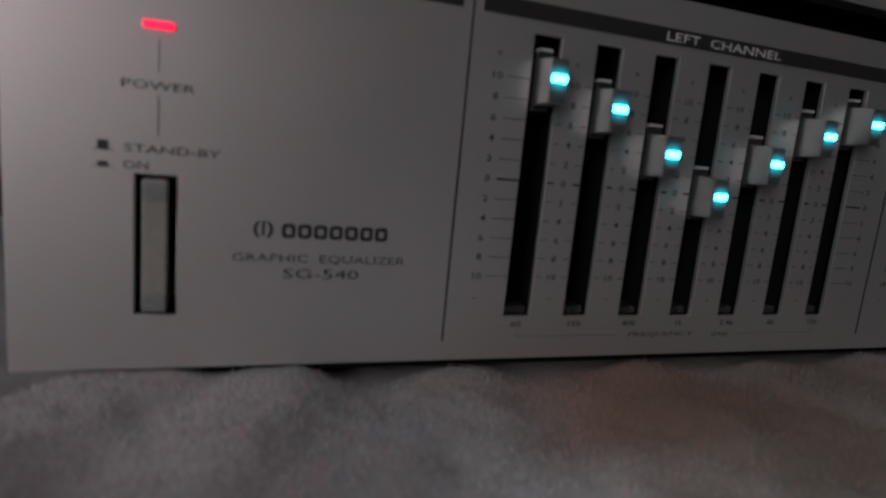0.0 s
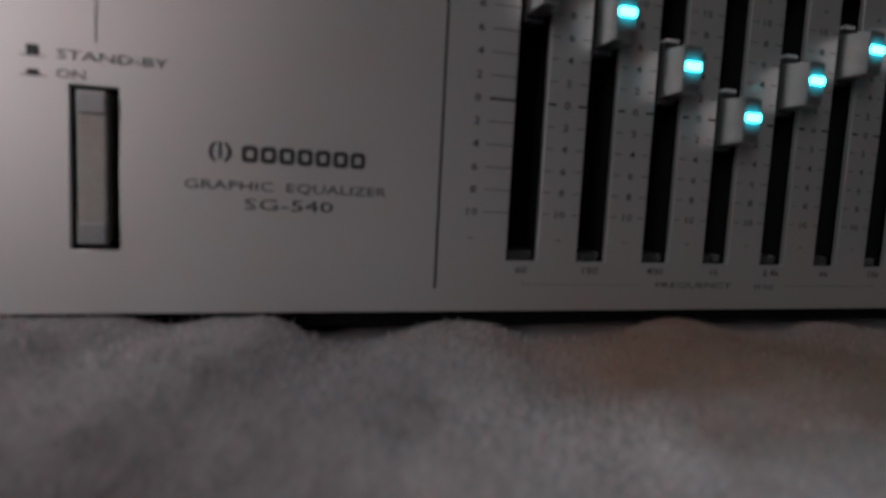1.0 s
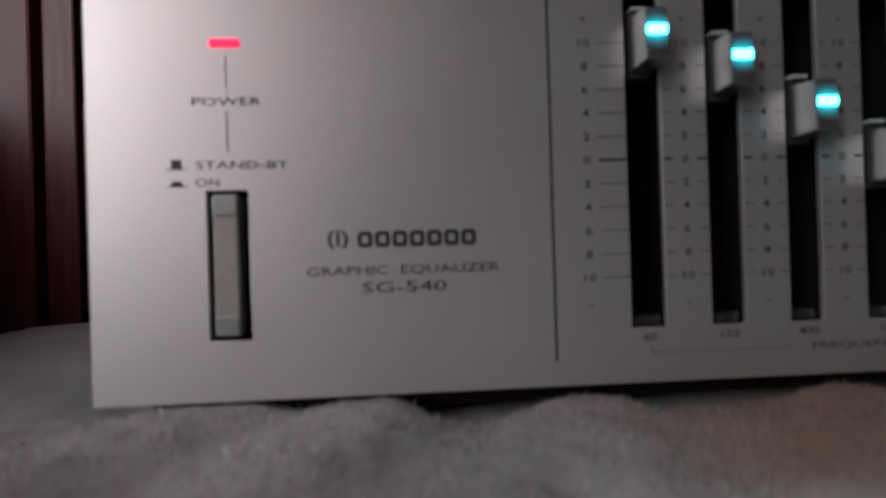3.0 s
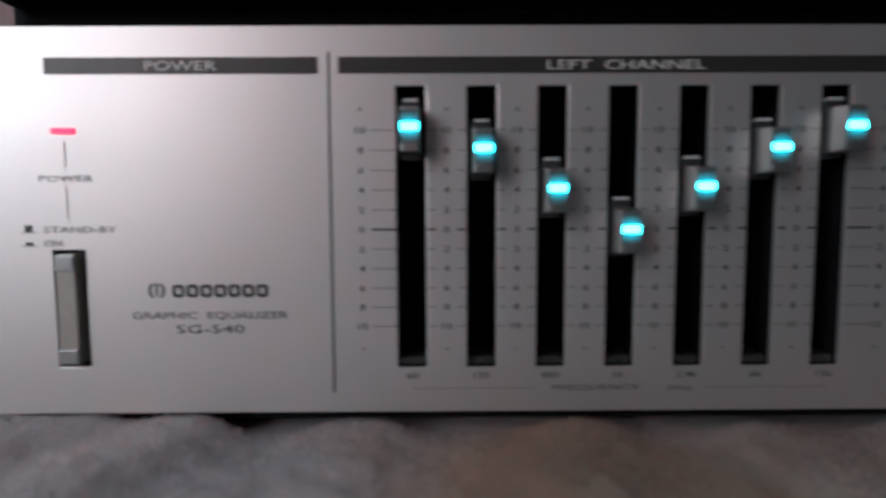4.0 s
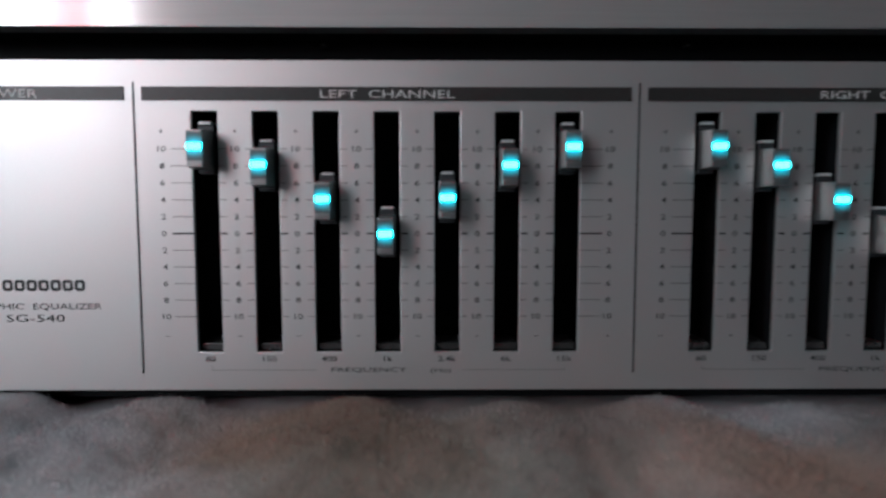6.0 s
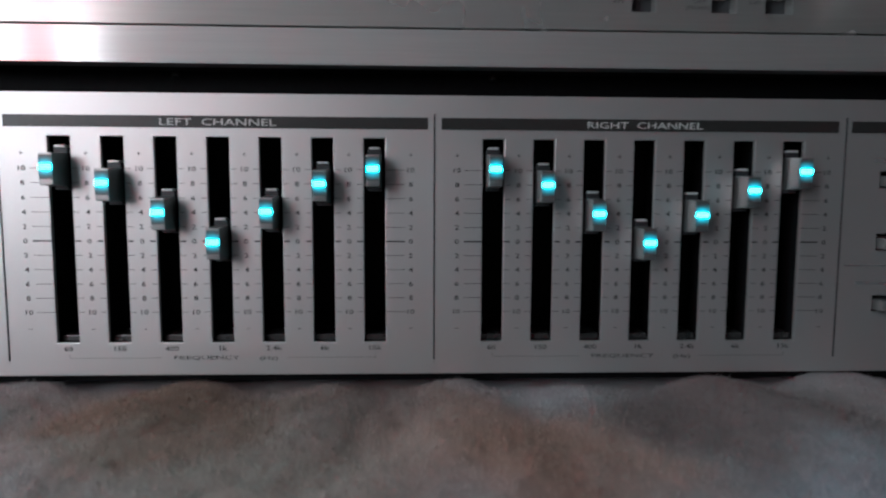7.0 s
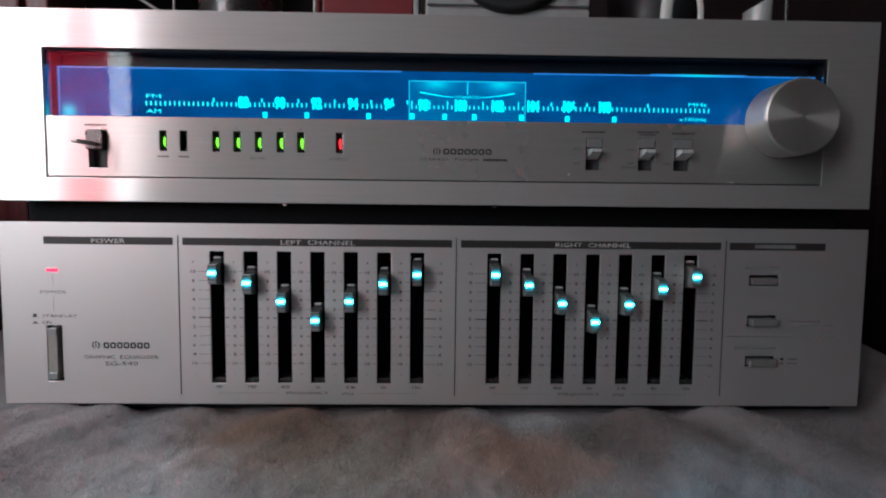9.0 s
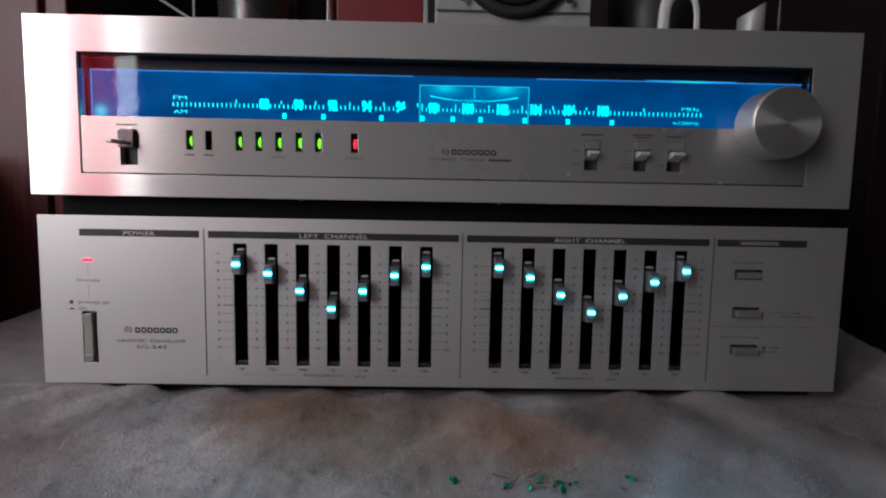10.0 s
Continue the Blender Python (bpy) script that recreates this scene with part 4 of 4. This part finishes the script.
    knob = part("tuning_knob", add_tube(bmesh.new(), [(TY + 0.0004, r - 0.0008), (TY - 0.0002, r), (-0.0120, r), (-0.0127, r - 0.0005), (-0.0130, r - 0.0009)], "y", 96, cap=True), TURNED, tun, "large turned aluminium tuning knob")
    knob.location = (kx, 0, kz)
    return tun


# ---- things on top ----
def speaker_box():
    y0, z0 = 0.052, 0.1864
    unit = thing("small_loudspeaker", "small grey portable loudspeaker with a round black driver, on the tuner", "speaker", (0, 0, 0))
    part("cabinet", box(0.2015, 0.2940, y0 + 0.004, y0 + 0.06, z0, z0 + 0.105, 0.002), GREY_PLASTIC, unit)
    for k in range(5):
        part("slat", box(0.2022, 0.2933, y0 + 0.001, y0 + 0.004, z0 + 0.003 + k * 0.0205, z0 + 0.0215 + k * 0.0205, 0.0008), GREY_PLASTIC, unit)
    cx, cz = 0.2487, 0.2385
    driver = part("driver_ring", add_tube(bmesh.new(), [(y0 + 0.001, 0.0335), (y0 - 0.0035, 0.033), (y0 - 0.0045, 0.030), (y0 - 0.003, 0.027), (y0 + 0.0005, 0.0255)], "y", 56, (cx, 0, cz)), BLACK_RUBBER, unit, "black rubber driver ring", True)
    part("bright_ring", add_tube(bmesh.new(), [(y0 - 0.0012, 0.0262), (y0 - 0.0046, 0.0252), (y0 - 0.0040, 0.0240)], "y", 56, (cx, 0, cz)), DARK_METAL, driver, "dull metal ring", True)
    part("cone", add_tube(bmesh.new(), [(y0 - 0.0050, 0.0236), (y0 - 0.0046, 0.012), (y0 - 0.0075, 0.007), (y0 - 0.0085, 0.001)], "y", 48, (cx, 0, cz)), SLOT, driver, "", True)
    for sx in (-1, 1):
        part("screw", add_tube(bmesh.new(), [(y0 - 0.0032, 0.0024), (y0 - 0.0042, 0.0018)], "y", 16, (cx + sx * 0.0310, 0, cz - 0.0225)), BLACK_RUBBER, unit)


def top_things():
    z0 = 0.1864
    red = thing("red_box", "dark red cardboard box standing on the tuner", "box")
    part("carton", box(0.1430, 0.1945, 0.06, 0.12, z0, z0 + 0.09, 0.001), RED_BOX, red)
    part("edge_strip", box(0.1948, 0.1975, 0.058, 0.121, z0, z0 + 0.091, 0.0006), GREY_PLASTIC, red, "pale edge strip")
    mug = thing("mug", "white china mug with a looped handle on the tuner", "mug")
    part("cup", add_tube(bmesh.new(), [(z0, 0.024), (z0 + 0.003, 0.027), (z0 + 0.075, 0.030), (z0 + 0.0755, 0.0285), (z0 + 0.006, 0.025)], "z", 44, (0.352, 0.118, 0), cap=False), SLOT, mug, "black glazed cup", True)
    bm = bmesh.new()
    ring = []
    for k in range(33):
        a = math.pi * k / 32
        ring.append((Vector((0.3558 - 0.0105 * math.cos(a), 0.075, z0 + 0.004 + 0.040 * math.sin(a) ** 0.28)), 0.0038 if k < 12 else 0.0020))
    loops = []
    for i, (c, r) in enumerate(ring):
        t = (ring[min(i + 1, 32)][0] - ring[max(i - 1, 0)][0]).normalized()
        side = t.cross(Vector((0, 1, 0))).normalized()
        loops.append([bm.verts.new(c + side * r * math.cos(a) + Vector((0, 0.6 * r * math.sin(a), 0))) for a in [2 * math.pi * q / 12 for q in range(12)]])
    for p, q in zip(loops, loops[1:]):
        for k in range(12):
            bm.faces.new((p[k], p[(k + 1) % 12], q[(k + 1) % 12], q[k]))
    bm.faces.new(loops[0])
    bm.faces.new(loops[-1])
    bmesh.ops.recalc_face_normals(bm, faces=bm.faces)
    part("handle", bm, WHITE_CHINA, mug, "white looped handle", True)
    jug = thing("metal_jug", "small dull metal jug with a slanted lip on the tuner", "jug")
    bm = add_tube(bmesh.new(), [(z0, 0.012), (z0 + 0.006, 0.013), (z0 + 0.018, 0.0078), (z0 + 0.0335, 0.0080), (z0 + 0.0340, 0.0074), (z0 + 0.019, 0.0068)], "z", 40, (0.4005, 0.075, 0), cap=False)
    for v in bm.verts:
        if v.co.z > z0 + 0.03:
            v.co.z += 0.6 * (v.co.x - 0.4005)
    part("body", bm, PEWTER, jug, "", True)
    rod = thing("thin_rod_stand", "thin upright metal rods standing behind the mug", "stand")
    part("base", box(0.318, 0.440, 0.10, 0.114, z0, z0 + 0.004, 0.001), SLOT, rod)
    for x in (0.3440, 0.4370):
        part("rod", add_tube(bmesh.new(), [(z0 + 0.004, 0.0014), (z0 + 0.09, 0.0014)], "z", 12, (x, 0.107, 0)), DARK_METAL, rod)
    # dark glassware on the far end
    glass = thing("dark_tumbler", "dark smoked drinking glass standing on the tuner", "glass")
    r, h = 0.0265, 0.085
    part("bowl", add_tube(bmesh.new(), [(z0, r * 0.86), (z0 + 0.004, r * 0.9), (z0 + h, r), (z0 + h + 0.0006, r - 0.0012), (z0 + 0.006, r * 0.84)], "z", 44, (0.0846, 0.10, 0), cap=False), DARK_METAL, glass, "", True)
    tube = thing("chrome_tube", "slim chrome tube standing on the tuner", "tube")
    part("pipe", add_tube(bmesh.new(), [(z0, 0.0045), (z0 + 0.002, 0.0034), (z0 + 0.1, 0.0032), (z0 + 0.1004, 0.0026)], "z", 24, (0.1317, 0.10, 0)), CHROME, tube, "", True)
    wire = thing("thin_cable", "thin grey cable hanging down behind the tuner", "cable")
    part("cord", add_tube(bmesh.new(), [(z0, 0.0008), (z0 + 0.12, 0.0008)], "z", 10, (0.0427, 0.10, 0)), GREY_PLASTIC, wire)
    slack = add_tube(bmesh.new(), [(0.0, 0.0009), (0.06, 0.0009)], "x", 10)
    bmesh.ops.rotate(slack, verts=slack.verts, matrix=Matrix.Rotation(radians(32), 3, "Y"))
    bmesh.ops.translate(slack, vec=(0.0, 0.10, z0 + 0.0525), verts=slack.verts)
    part("cord", slack, GREY_PLASTIC, wire)


def sequins():
    """Loose green sequins, dark beads and bits of pale thread lying on the fleece."""
    rng = np.random.default_rng(11)
    spots = [(0.2108, -0.0909), (0.2122, -0.0925), (0.2300, -0.1001), (0.2743, -0.0973), (0.2784, -0.0897), (0.2800, -0.0915)]
    spots += [(float(rng.normal(0.2455, 0.0075)), float(rng.normal(-0.0950, 0.0035))) for _ in range(13)]
    for k, (x, y) in enumerate(spots):
        dark = k % 5 == 2
        z = blanket_height(x, y)
        bead = thing("sequin", "shiny dark bead lying on the fleece blanket" if dark else "shiny green sequin lying on the fleece blanket", "sequin", (x, y, z + 0.0012), "sequins on the blanket")
        size = 0.55 + 0.3 * math.sin(k * 1.7) ** 2
        rings = [(-0.0006, 0.0009), (0.0, 0.0012), (0.0008, 0.0009), (0.0010, 0.0004)] if dark else [(-0.0002, 0.0012), (0.0, 0.0019), (0.0003, 0.0016), (0.00035, 0.0004)]
        bm = add_tube(bmesh.new(), rings, "z", 8)
        bmesh.ops.scale(bm, vec=(size, size, size), verts=bm.verts)
        bmesh.ops.rotate(bm, verts=bm.verts, matrix=Matrix.Rotation(0.7 * k, 3, "Z") @ Matrix.Rotation(0.5 + 0.7 * math.sin(k * 2.1), 3, "X"))
        part("facet", bm, DARK_BEAD if dark else BEAD, bead, "dark brown bead" if dark else "")
    for k in range(9):
        x, y = float(rng.normal(0.236, 0.009)), float(rng.normal(-0.0935, 0.0035))
        thread = thing("thread", "short stiff pale thread lying among green sequins", "thread", (x, y, blanket_height(x, y) + 0.0016), "threads among the sequins")
        bm = add_tube(bmesh.new(), [(-0.0035, 0.00012), (0.0, 0.00018), (0.0035, 0.0001)], "x", 6)
        bmesh.ops.rotate(bm, verts=bm.verts, matrix=Matrix.Rotation(0.5 + 0.5 * math.sin(k * 1.3), 3, "Z") @ Matrix.Rotation(-0.35 * math.cos(k), 3, "Y"))
        part("strand", bm, PEWTER if k % 3 else DARK_BEAD, thread)


room()
table()
blanket()
wardrobe()
equalizer()
tuner()
speaker_box()
top_things()
sequins()
